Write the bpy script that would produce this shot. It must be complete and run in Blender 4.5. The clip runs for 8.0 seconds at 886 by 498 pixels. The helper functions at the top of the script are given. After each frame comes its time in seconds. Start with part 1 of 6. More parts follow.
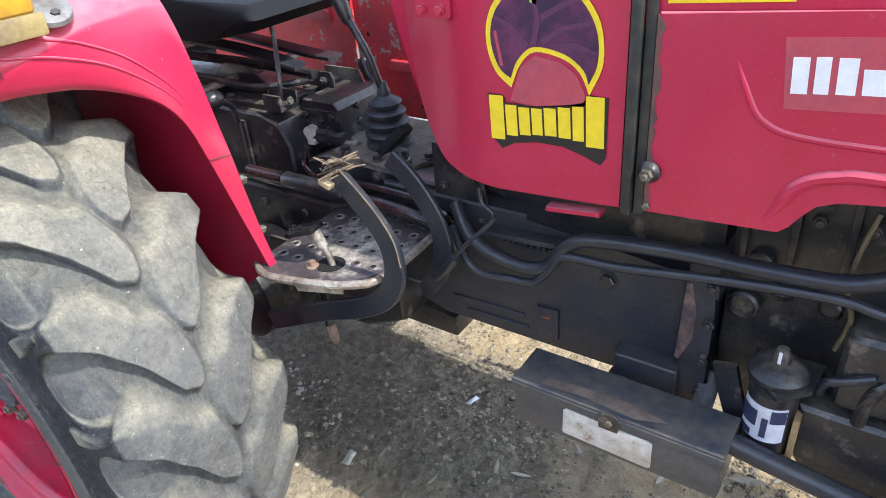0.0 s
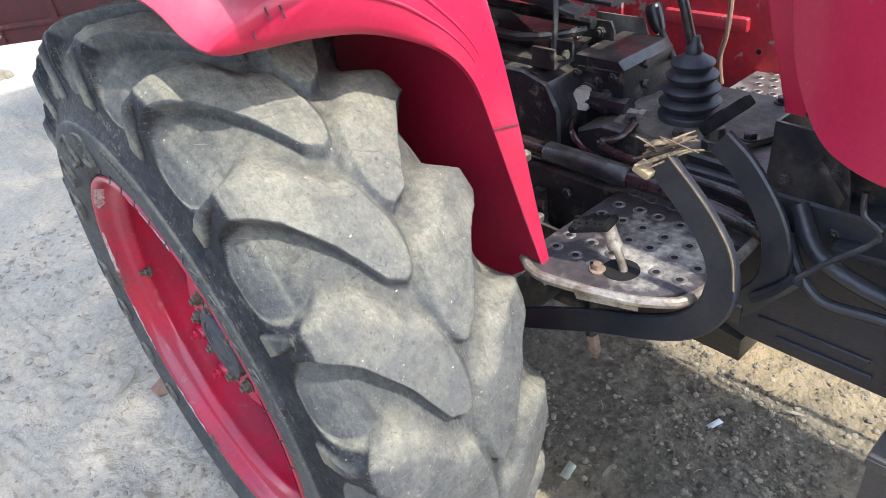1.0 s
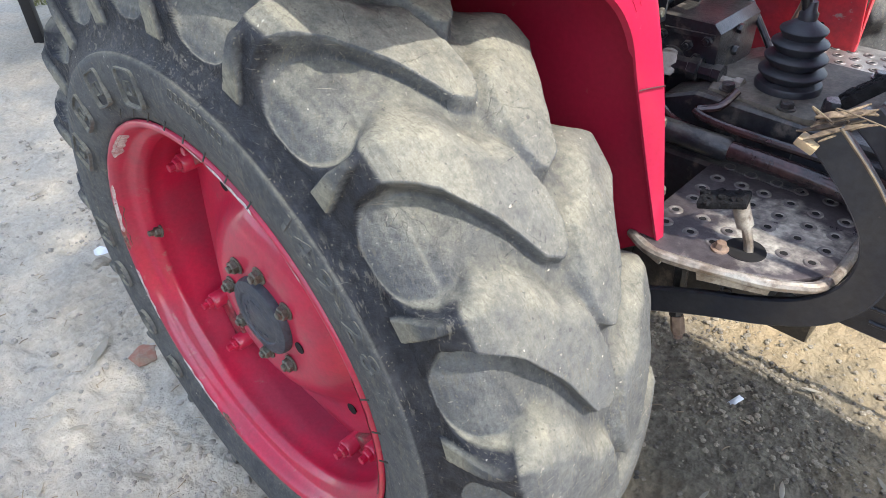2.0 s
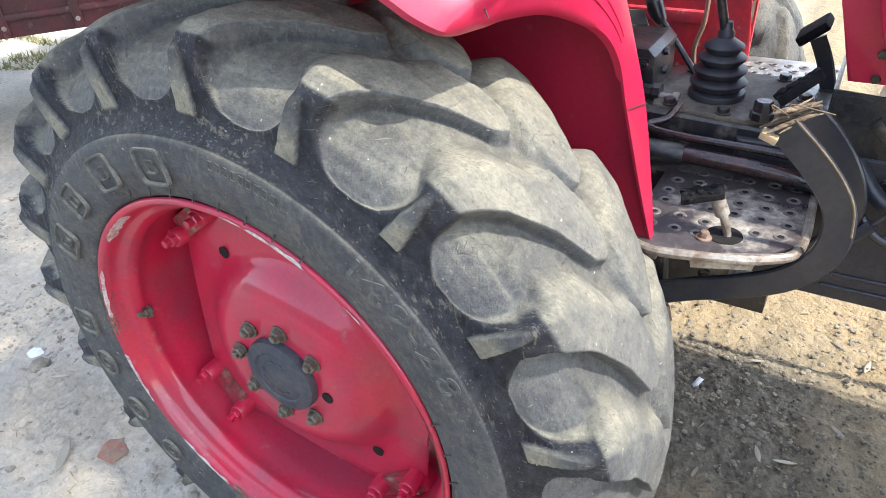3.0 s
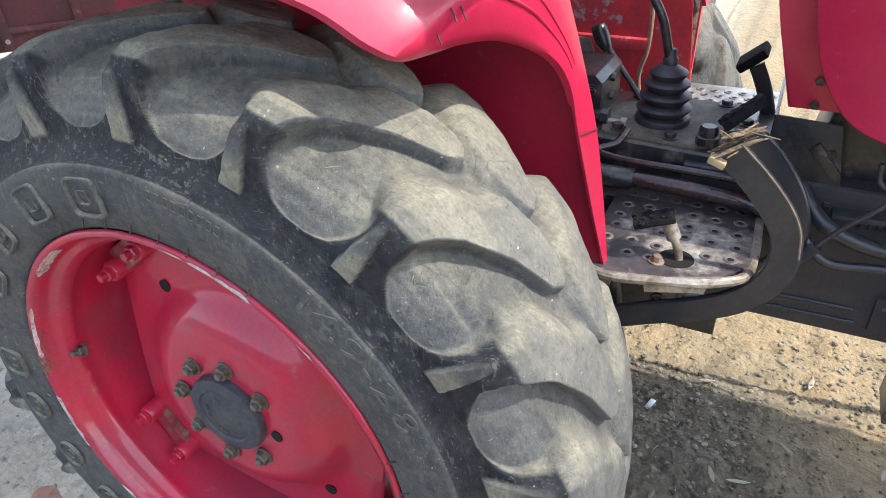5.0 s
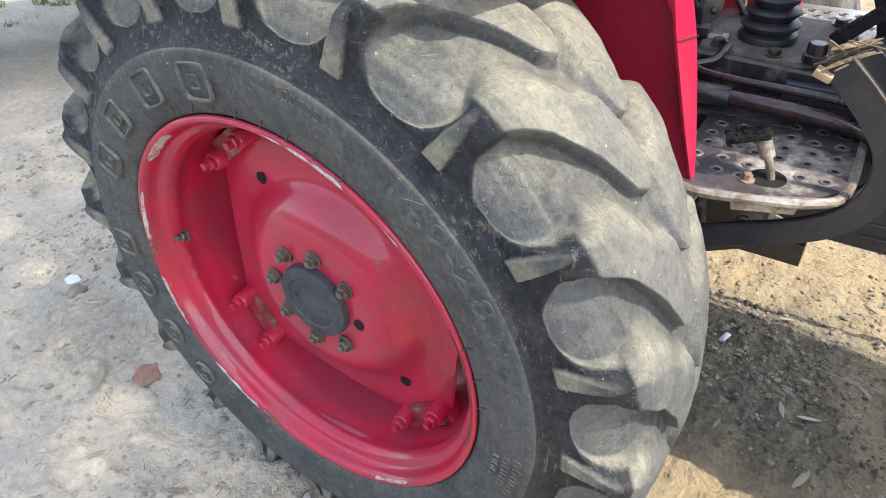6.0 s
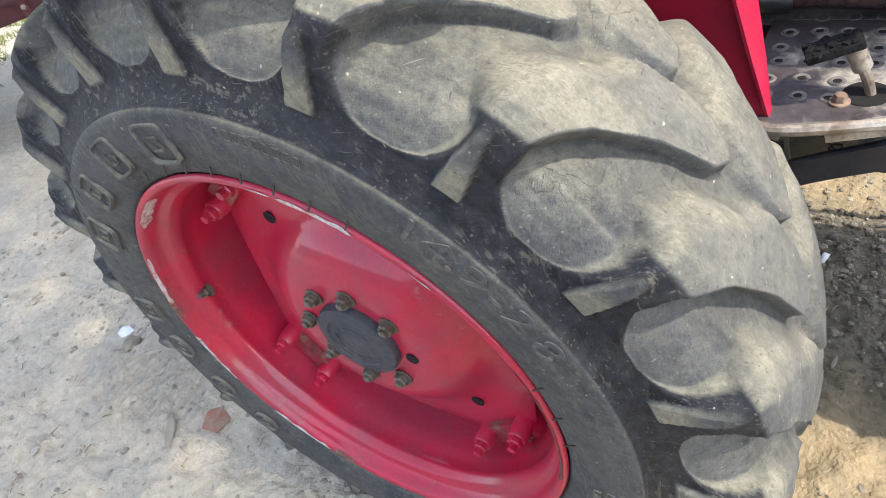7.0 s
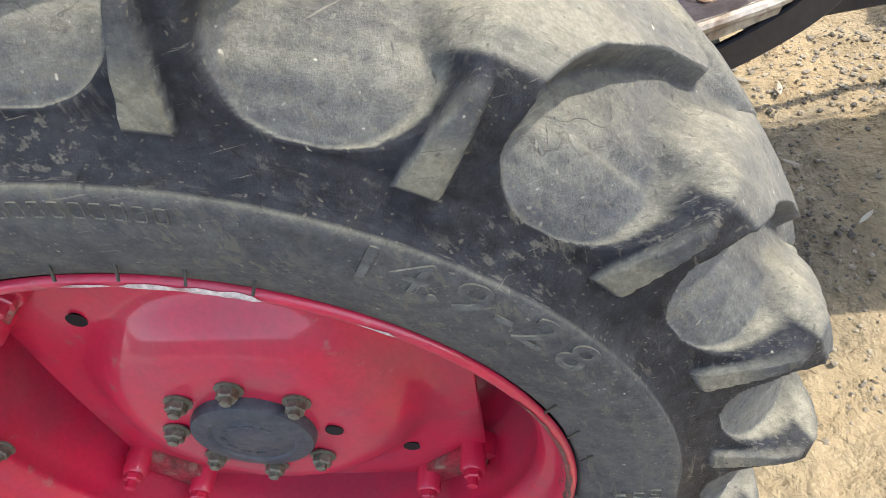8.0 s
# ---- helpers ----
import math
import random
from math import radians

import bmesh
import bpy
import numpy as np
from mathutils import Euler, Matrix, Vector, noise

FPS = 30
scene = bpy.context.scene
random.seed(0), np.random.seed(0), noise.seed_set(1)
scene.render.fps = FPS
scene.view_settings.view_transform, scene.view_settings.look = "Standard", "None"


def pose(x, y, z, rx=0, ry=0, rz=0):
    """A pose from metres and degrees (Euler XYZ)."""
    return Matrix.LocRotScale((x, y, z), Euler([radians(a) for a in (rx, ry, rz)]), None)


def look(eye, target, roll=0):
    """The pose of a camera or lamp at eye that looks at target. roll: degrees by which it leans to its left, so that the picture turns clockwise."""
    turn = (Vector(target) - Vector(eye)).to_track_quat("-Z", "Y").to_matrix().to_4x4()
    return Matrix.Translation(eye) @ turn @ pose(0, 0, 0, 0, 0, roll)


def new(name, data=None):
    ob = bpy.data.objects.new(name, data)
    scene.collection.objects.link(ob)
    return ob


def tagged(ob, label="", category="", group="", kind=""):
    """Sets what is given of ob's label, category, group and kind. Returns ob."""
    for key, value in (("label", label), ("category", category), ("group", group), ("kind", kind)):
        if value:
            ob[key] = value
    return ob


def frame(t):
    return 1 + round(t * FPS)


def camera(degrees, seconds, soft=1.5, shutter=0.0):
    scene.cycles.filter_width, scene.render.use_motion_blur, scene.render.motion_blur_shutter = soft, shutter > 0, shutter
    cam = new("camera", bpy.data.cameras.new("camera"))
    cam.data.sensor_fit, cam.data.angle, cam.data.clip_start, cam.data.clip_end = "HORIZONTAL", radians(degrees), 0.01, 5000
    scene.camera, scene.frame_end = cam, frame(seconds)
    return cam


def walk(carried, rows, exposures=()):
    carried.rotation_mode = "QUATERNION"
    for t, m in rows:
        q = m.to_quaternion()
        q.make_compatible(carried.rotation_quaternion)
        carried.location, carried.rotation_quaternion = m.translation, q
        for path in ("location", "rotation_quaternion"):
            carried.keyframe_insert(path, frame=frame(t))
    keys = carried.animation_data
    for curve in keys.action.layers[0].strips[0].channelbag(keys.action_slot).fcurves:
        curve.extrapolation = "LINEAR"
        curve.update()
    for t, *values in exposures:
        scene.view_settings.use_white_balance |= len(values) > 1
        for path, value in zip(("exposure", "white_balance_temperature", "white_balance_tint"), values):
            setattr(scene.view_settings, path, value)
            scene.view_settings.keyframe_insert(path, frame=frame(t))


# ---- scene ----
cam = camera(66.2, 8.0, soft=0.65)
PATH = [
    (0, (1.498, -0.339, 1.519), (0.464, 1.028, 0.488), -5.4),
    (0.5, (1.317, -0.387, 1.486), (0.081, 0.754, 0.404), -6.2),
    (1, (1.14, -0.287, 1.462), (-0.186, 0.726, 0.36), -8.1),
    (1.5, (1.039, -0.307, 1.429), (-0.266, 0.566, 0.189), -6.4),
    (1.7, (0.964, -0.338, 1.42), (-0.25, 0.637, 0.165), -3.0),
    (2.8, (0.764, -0.602, 1.464), (-0.175, 0.78, 0.365), -4.8),
    (3, (0.757, -0.601, 1.459), (-0.151, 0.792, 0.349), -4.0),
    (3.5, (0.759, -0.586, 1.447), (-0.089, 0.831, 0.318), -4.8),
    (4, (0.754, -0.601, 1.45), (-0.076, 0.865, 0.371), -2.4),
    (4.2, (0.751, -0.598, 1.45), (-0.028, 0.914, 0.397), -1.9),
    (5.3, (0.736, -0.581, 1.451), (-0.065, 0.909, 0.383), -2.1),
    (5.5, (0.746, -0.6, 1.45), (-0.097, 0.8, 0.297), -1.0),
    (6, (0.754, -0.635, 1.422), (-0.181, 0.659, 0.218), -3.1),
    (6.5, (0.752, -0.597, 1.43), (-0.232, 0.633, 0.197), -10.7),
    (7, (0.67, -0.457, 1.398), (-0.366, 0.653, 0.096), -19.8),
    (7.5, (0.556, -0.311, 1.323), (-0.29, 0.786, -0.119), -26.0),
    (8, (0.433, -0.378, 1.307), (0.019, 0.935, -0.144), -20.3),
]
walk(cam, [(t, look(eye, target, roll)) for t, eye, target, roll in PATH], exposures=((0.0, 1.15, 6250, 10), (1.7, 1.10, 6350, 10), (2.9, 1.33, 6500, 10), (4.2, 1.29, 6500, 10), (5.3, 0.97, 6600, 10), (6.0, 1.20, 6750, 10), (7.0, 1.11, 6750, 10), (8.0, 1.19, 6800, 10)))

# ---------------------------------------------------------------- world and light
SUN_EL, SUN_AZ = 54.0, 0.6          # degrees above the horizon; degrees from +x towards +y
world = bpy.data.worlds.new("world")
scene.world = world
world.use_nodes = True
wn = world.node_tree.nodes
wl = world.node_tree.links
sky = wn.new("ShaderNodeTexSky")
sky.sky_type = "NISHITA"
sky.sun_disc = False
sky.sun_elevation = radians(SUN_EL)
sky.sun_rotation = radians(90.0 - SUN_AZ)
sky.air_density, sky.dust_density, sky.ozone_density = 1.0, 1.2, 1.5
wn["Background"].inputs["Strength"].default_value = 0.275
haze = wn.new("ShaderNodeHueSaturation")          # a hazy, whitish sky
haze.inputs["Saturation"].default_value = 0.68
wl.new(sky.outputs["Color"], haze.inputs["Color"])
wl.new(haze.outputs["Color"], wn["Background"].inputs["Color"])
sun_data = bpy.data.lights.new("sun", "SUN")
sun_data.energy, sun_data.angle, sun_data.color = 3.05, radians(0.55), (1.0, 0.95, 0.87)
sun = new("sun", sun_data)
_d = Vector((math.cos(radians(SUN_EL)) * math.cos(radians(SUN_AZ)), math.cos(radians(SUN_EL)) * math.sin(radians(SUN_AZ)), math.sin(radians(SUN_EL))))
sun.matrix_world = look(_d * 20, (0, 0, 0))


# ---------------------------------------------------------------- materials
def mat(name, base, rough=0.5, metal=0.0, alt=None, alt_scale=8.0, alt_range=(0.42, 0.62), grain=60.0, grain_amt=0.12, bump=0.15, bump_scale=120.0,
        coat=0.0, coat_ior=1.5, bump_dist=0.004, second=None, second_scale=30.0, second_range=(0.6, 0.68), spec=0.5, rough2=None, random_amt=0.0, dust_or_sheen=None, dust_or_sheen_amt=0.7, dust_or_sheen_range=(0.36, 0.60)):
    """A surface with broad stains (alt), fine grain, a second kind of spots (chips, dirt) and fine relief."""
    m = bpy.data.materials.new(name)
    m.use_nodes = True
    n, l = m.node_tree.nodes, m.node_tree.links
    b = n["Principled BSDF"]
    b.inputs["Metallic"].default_value = metal
    b.inputs["Roughness"].default_value = rough
    b.inputs["Specular IOR Level"].default_value = spec
    b.inputs["Coat Weight"].default_value = coat
    b.inputs["Coat Roughness"].default_value = 0.10
    b.inputs["Coat IOR"].default_value = coat_ior
    co = n.new("ShaderNodeTexCoord").outputs["Object"]

    def tex(scale, detail=6.0, rough_=0.6):
        t = n.new("ShaderNodeTexNoise")
        t.inputs["Scale"].default_value, t.inputs["Detail"].default_value, t.inputs["Roughness"].default_value = scale, detail, rough_
        l.new(co, t.inputs["Vector"])
        return t.outputs["Fac"]

    def ramp(fac, lo, hi):
        r = n.new("ShaderNodeMapRange")
        r.inputs["From Min"].default_value, r.inputs["From Max"].default_value = lo, hi
        l.new(fac, r.inputs["Value"])
        return r.outputs["Result"]

    def mix(fac, a, c, mode="MIX"):
        x = n.new("ShaderNodeMix")
        x.data_type, x.blend_type = "RGBA", mode
        if isinstance(fac, float):
            x.inputs[0].default_value = fac
        else:
            l.new(fac, x.inputs[0])
        for s, v in ((6, a), (7, c)):
            if isinstance(v, tuple):
                x.inputs[s].default_value = (*v, 1)
            else:
                l.new(v, x.inputs[s])
        return x.outputs[2]

    col = base
    if alt:
        a_fac = ramp(tex(alt_scale), *alt_range)
        col = mix(a_fac, base, alt)
    g = tex(grain, 4.0, 0.7)
    lo = tuple(1 - grain_amt * 2.2 for _ in range(3))
    hi = tuple(1 + grain_amt for _ in range(3))
    gcol = mix(ramp(g, 0.3, 0.7), lo, hi)
    col = mix(1.0, col, gcol, "MULTIPLY")
    if second:
        s_fac = ramp(tex(second_scale, 8.0, 0.65), *second_range)
        col = mix(s_fac, col, second)
        if rough2 is not None:
            rr = n.new("ShaderNodeMapRange")
            rr.inputs["To Min"].default_value, rr.inputs["To Max"].default_value = rough, rough2
            l.new(s_fac, rr.inputs["Value"])
            l.new(rr.outputs["Result"], b.inputs["Roughness"])
    if dust_or_sheen:
        # dust on the faces that look up; for the crimson paint, painted sheen too
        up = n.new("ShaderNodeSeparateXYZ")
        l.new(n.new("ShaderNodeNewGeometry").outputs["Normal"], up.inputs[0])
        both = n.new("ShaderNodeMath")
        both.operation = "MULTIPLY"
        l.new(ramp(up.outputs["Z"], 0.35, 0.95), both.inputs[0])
        l.new(ramp(tex(18.0, 7.0, 0.7), *dust_or_sheen_range), both.inputs[1])
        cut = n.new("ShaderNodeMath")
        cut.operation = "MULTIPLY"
        cut.inputs[1].default_value = dust_or_sheen_amt
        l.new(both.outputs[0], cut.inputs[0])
        col = mix(cut.outputs[0], col, dust_or_sheen)
    if random_amt:
        inf = n.new("ShaderNodeObjectInfo")
        col = mix(1.0, col, mix(inf.outputs["Random"], tuple(1 - random_amt for _ in range(3)), tuple(1 + random_amt for _ in range(3))), "MULTIPLY")
    l.new(col, b.inputs["Base Color"]) if not isinstance(col, tuple) else None
    if bump:
        bp = n.new("ShaderNodeBump")
        bp.inputs["Strength"].default_value, bp.inputs["Distance"].default_value = bump, bump_dist
        l.new(tex(bump_scale, 5.0, 0.65), bp.inputs["Height"])
        l.new(bp.outputs["Normal"], b.inputs["Normal"])
    return m


def rubber_dust():
    """Tyre rubber: black, with dry mud dust where its 'dust' layer says, rubbed through in blotches."""
    m = mat("tyre_rubber", (0.023, 0.026, 0.034), 0.70, spec=0.3, bump=0.0, grain=55.0, grain_amt=0.3, alt=(0.036, 0.038, 0.044), alt_scale=16.0)
    n, l = m.node_tree.nodes, m.node_tree.links
    b = n["Principled BSDF"]
    old = b.inputs["Base Color"].links[0].from_socket
    at = n.new("ShaderNodeAttribute")
    at.attribute_name = "dust"
    co = n.new("ShaderNodeTexCoord").outputs["Object"]

    def tex(scale, detail, rough_):
        t = n.new("ShaderNodeTexNoise")
        t.inputs["Scale"].default_value, t.inputs["Detail"].default_value, t.inputs["Roughness"].default_value = scale, detail, rough_
        l.new(co, t.inputs["Vector"])
        return t.outputs["Fac"]

    def math_(op, a, c, d=None):
        x = n.new("ShaderNodeMath")
        x.operation = op
        for k, v in enumerate((a, c, d)):
            if v is None:
                continue
            if isinstance(v, float):
                x.inputs[k].default_value = v
            else:
                l.new(v, x.inputs[k])
        return x.outputs[0]

    def rng(v, lo, hi, a=0.0, c=1.0):
        r = n.new("ShaderNodeMapRange")
        for k, q in (("From Min", lo), ("From Max", hi), ("To Min", a), ("To Max", c)):
            r.inputs[k].default_value = q
        l.new(v, r.inputs["Value"])
        return r.outputs["Result"]
    big, mid, fine = tex(6.0, 4.0, 0.55), tex(34.0, 9.0, 0.78), tex(170.0, 4.0, 0.7)
    edge = math_("MULTIPLY_ADD", math_("SUBTRACT", mid, 0.5), 0.42, at.outputs["Fac"])
    cover = rng(edge, 0.16, 0.90)
    rub = math_("MULTIPLY_ADD", big, 0.45, math_("MULTIPLY", mid, 0.55))
    cover = math_("MULTIPLY", cover, rng(rub, 0.40, 0.54, 0.60, 1.0))
    tone = n.new("ShaderNodeMix")
    tone.data_type = "RGBA"
    tone.inputs[6].default_value = (0.098, 0.106, 0.116, 1)
    tone.inputs[7].default_value = (0.285, 0.270, 0.205, 1)
    up = n.new("ShaderNodeSeparateXYZ")               # dust settles on what looks up
    l.new(n.new("ShaderNodeNewGeometry").outputs["Normal"], up.inputs[0])
    blotch = math_("MULTIPLY_ADD", rng(big, 0.34, 0.64), 0.12, rng(mid, 0.28, 0.72, 0.0, 0.24))
    l.new(math_("MULTIPLY_ADD", rng(up.outputs["Z"], 0.30, 0.95), 0.78, math_("MULTIPLY_ADD", rng(at.outputs["Fac"], 1.0, 1.6), 0.78, blotch)), tone.inputs[0])
    speck = n.new("ShaderNodeMix")
    speck.data_type = "RGBA"
    speck.inputs[7].default_value = (0.50, 0.47, 0.40, 1)
    l.new(tone.outputs[2], speck.inputs[6])
    l.new(math_("MULTIPLY", rng(fine, 0.64, 0.70), rng(mid, 0.45, 0.65)), speck.inputs[0])
    # fine mottling, and thin weather cracks in the dust
    vor = n.new("ShaderNodeTexVoronoi")
    vor.feature = "DISTANCE_TO_EDGE"
    vor.inputs["Scale"].default_value = 17.0
    warp = n.new("ShaderNodeMix")
    warp.data_type = "RGBA"
    warp.inputs[0].default_value = 0.06
    wt = n.new("ShaderNodeTexNoise")
    wt.inputs["Scale"].default_value, wt.inputs["Detail"].default_value = 14.0, 5.0
    l.new(co, wt.inputs["Vector"])
    l.new(co, warp.inputs[6])
    l.new(wt.outputs["Color"], warp.inputs[7])
    l.new(warp.outputs[2], vor.inputs["Vector"])
    crack = math_("MULTIPLY", rng(vor.outputs["Distance"], 0.0, 0.011, 1.0, 0.0), rng(tex(9.0, 3.0, 0.5), 0.50, 0.60))
    mott = math_("SUBTRACT", rng(tex(105.0, 8.0, 0.90), 0.34, 0.66, 0.64, 1.30), math_("MULTIPLY", crack, 0.32))
    mul = n.new("ShaderNodeMix")
    mul.data_type, mul.blend_type = "RGBA", "MULTIPLY"
    mul.inputs[0].default_value = 1.0
    l.new(speck.outputs[2], mul.inputs[6])
    l.new(mott, mul.inputs[7])
    mx = n.new("ShaderNodeMix")
    mx.data_type = "RGBA"
    l.new(cover, mx.inputs[0])
    l.new(old, mx.inputs[6])
    l.new(mul.outputs[2], mx.inputs[7])

    def dots(scale, lo, hi, share):
        """Small scattered dots: a share of the cells carries one."""
        v = n.new("ShaderNodeTexVoronoi")
        v.inputs["Scale"].default_value = scale
        l.new(warp.outputs[2], v.inputs["Vector"])
        sp = n.new("ShaderNodeSeparateColor")
        l.new(v.outputs["Color"], sp.inputs[0])
        return math_("MULTIPLY", rng(v.outputs["Distance"], lo, hi, 1.0, 0.0), math_("LESS_THAN", sp.outputs[0], share))

    def streak(sx, sy, sz):
        mp = n.new("ShaderNodeMapping")
        mp.inputs["Scale"].default_value = (sx, sy, sz)
        l.new(co, mp.inputs["Vector"])
        t = n.new("ShaderNodeTexNoise")
        t.inputs["Scale"].default_value, t.inputs["Detail"].default_value, t.inputs["Roughness"].default_value = 1.0, 5.0, 0.7
        l.new(mp.outputs["Vector"], t.inputs["Vector"])
        return t.outputs["Fac"]

    def lay(under_, fac, colour):
        x = n.new("ShaderNodeMix")
        x.data_type = "RGBA"
        l.new(fac, x.inputs[0])
        l.new(under_, x.inputs[6])
        x.inputs[7].default_value = (*colour, 1)
        return x.outputs[2]
    skin_ = mx.outputs[2]
    scuff = math_("MULTIPLY", rng(streak(90.0, 300.0, 22.0), 0.55, 0.60), rng(tex(11.0, 4.0, 0.6), 0.40, 0.58))
    skin_ = lay(skin_, math_("MULTIPLY", scuff, 0.75), (0.150, 0.140, 0.115))
    scuff2 = math_("MULTIPLY", rng(streak(24.0, 90.0, 240.0), 0.61, 0.67), rng(tex(8.0, 3.0, 0.5), 0.46, 0.58))
    skin_ = lay(skin_, math_("MULTIPLY", scuff2, 0.40), (0.035, 0.037, 0.042))
    rubbed = math_("MULTIPLY", rng(tex(7.5, 6.0, 0.62), 0.52, 0.64), math_("MULTIPLY", cover, 0.30))
    skin_ = lay(skin_, rubbed, (0.090, 0.096, 0.112))
    skin_ = lay(skin_, math_("MULTIPLY", dots(150.0, 0.16, 0.24, 0.13), math_("MULTIPLY", cover, 0.9)), (0.52, 0.49, 0.40))
    skin_ = lay(skin_, math_("MULTIPLY", dots(150.0, 0.18, 0.28, 0.22), 0.5), (0.050, 0.050, 0.052))
    skin_ = lay(skin_, math_("MULTIPLY", dots(190.0, 0.18, 0.30, 0.20), 0.50), (0.20, 0.18, 0.135))
    skin_ = lay(skin_, math_("MULTIPLY", dots(62.0, 0.05, 0.12, 0.16), 0.85), (0.50, 0.47, 0.38))
    scratch = math_("MULTIPLY", rng(streak(16.0, 16.0, 420.0), 0.645, 0.665), rng(tex(5.0, 3.0, 0.5), 0.48, 0.56))
    skin_ = lay(skin_, math_("MULTIPLY", scratch, 0.6), (0.26, 0.24, 0.19))
    nick = math_("MULTIPLY", rng(streak(260.0, 18.0, 60.0), 0.655, 0.675), rng(tex(7.0, 3.0, 0.5), 0.48, 0.56))
    skin_ = lay(skin_, math_("MULTIPLY", nick, 0.7), (0.030, 0.031, 0.035))
    l.new(skin_, b.inputs["Base Color"])
    l.new(rng(cover, 0.0, 1.0, 0.62, 0.95), b.inputs["Roughness"])
    hgt = math_("MULTIPLY_ADD", mid, 0.75, math_("MULTIPLY", fine, 0.30))
    hgt = math_("SUBTRACT", hgt, math_("MULTIPLY", crack, 0.12))
    bp = n.new("ShaderNodeBump")
    bp.inputs["Strength"].default_value, bp.inputs["Distance"].default_value = 0.9, 0.006
    l.new(hgt, bp.inputs["Height"])
    l.new(bp.outputs["Normal"], b.inputs["Normal"])
    return m


RED = (0.43, 0.014, 0.054)
# Upward faces get pale pink: dust plus sunlit sheen, put into the colour.
M_RED = mat("crimson_paint", RED, 0.40, coat=0.35, spec=0.35, dust_or_sheen=(0.66, 0.34, 0.37), dust_or_sheen_amt=0.55, dust_or_sheen_range=(0.0, 0.60), alt=(0.48, 0.020, 0.068), alt_scale=4.0, grain=140.0, grain_amt=0.05, bump=0.05, bump_scale=20.0,
            second=(0.42, 0.12, 0.13), second_scale=60.0, second_range=(0.66, 0.74), rough2=0.7)
M_REDW = mat("wheel_red_paint", (0.52, 0.013, 0.054), 0.44, coat=0.45, coat_ior=1.72, spec=0.3, alt=(0.38, 0.032, 0.066), alt_scale=6.0, grain=120.0, grain_amt=0.07, bump=0.06, bump_scale=40.0,
             second=(0.33, 0.15, 0.13), second_scale=26.0, second_range=(0.63, 0.76), rough2=0.75)
# Darker copy of the crimson: the inner skirt's shade is put into the colour.
M_REDIN = mat("shade_darkened_red_paint", (0.33, 0.010, 0.034), 0.50, spec=0.3, alt=(0.27, 0.014, 0.034), alt_scale=5.0, grain=120.0, grain_amt=0.06, bump=0.06, bump_scale=30.0, second=(0.24, 0.09, 0.08), second_scale=30.0, second_range=(0.66, 0.78), rough2=0.8)
M_REDOLD = mat("chipped_red_paint", (0.72, 0.035, 0.050), 0.5, coat=0.15, alt=(0.46, 0.04, 0.06), alt_scale=7.0, grain=60.0, grain_amt=0.1, bump=0.1,
               second=(0.36, 0.29, 0.27), second_scale=16.0, second_range=(0.60, 0.645), rough2=0.7)
M_DIRTRED = mat("dirt_caked_red_paint", (0.36, 0.022, 0.045), 0.6, alt=(0.22, 0.05, 0.05), alt_scale=25.0, grain=120.0, grain_amt=0.25, bump=0.4, second=(0.24, 0.17, 0.13), second_scale=35.0, second_range=(0.52, 0.66), rough2=0.9)
M_MAROON = mat("maroon_steel", (0.085, 0.016, 0.020), 0.6, alt=(0.055, 0.018, 0.018), alt_scale=5.0, second=(0.16, 0.10, 0.08), second_scale=14.0, second_range=(0.6, 0.72))
M_TYRE = rubber_dust()
M_IRON = mat("greasy_black_iron", dust_or_sheen=(0.16, 0.142, 0.115), dust_or_sheen_amt=0.55, coat=0.25, base=(0.014, 0.016, 0.021), rough=0.32, alt=(0.065, 0.060, 0.053), alt_scale=9.0, alt_range=(0.5, 0.75), grain=90.0, grain_amt=0.25, bump=0.35, bump_scale=160.0,
             second=(0.19, 0.16, 0.13), second_scale=22.0, second_range=(0.56, 0.78), rough2=0.85)
M_CAST = mat("blue_black_cast_iron", dust_or_sheen=(0.095, 0.09, 0.08), dust_or_sheen_amt=0.25, base=(0.020, 0.025, 0.039), rough=0.30, alt=(0.055, 0.052, 0.052), alt_scale=6.0, alt_range=(0.45, 0.7), grain=110.0, grain_amt=0.2, bump=0.4, bump_scale=220.0,
             second=(0.12, 0.09, 0.08), second_scale=16.0, second_range=(0.64, 0.8), rough2=0.8)
M_BAR = mat("slate_painted_steel", coat=0.20, dust_or_sheen=(0.10, 0.096, 0.088), dust_or_sheen_amt=0.20, base=(0.017, 0.022, 0.034), rough=0.36, alt=(0.034, 0.036, 0.042), alt_scale=11.0, grain=80.0, grain_amt=0.15, bump=0.2,
            second=(0.12, 0.105, 0.09), second_scale=30.0, second_range=(0.66, 0.76), rough2=0.8)
M_TOOLBOX = mat("slate_blue_box_paint", coat=0.25, dust_or_sheen=(0.17, 0.155, 0.13), dust_or_sheen_amt=0.5, base=(0.040, 0.047, 0.064), rough=0.38, alt=(0.062, 0.064, 0.070), alt_scale=9.0, grain=80.0, grain_amt=0.15, bump=0.2, second=(0.16, 0.11, 0.085), second_scale=22.0, second_range=(0.66, 0.76), rough2=0.8)
M_STEEL = mat("worn_bare_steel", (0.42, 0.39, 0.34), 0.42, 0.35, alt=(0.20, 0.15, 0.11), alt_scale=14.0, grain=90.0, grain_amt=0.2, bump=0.2, second=(0.12, 0.08, 0.06), second_scale=25.0, second_range=(0.58, 0.72), rough2=0.8)
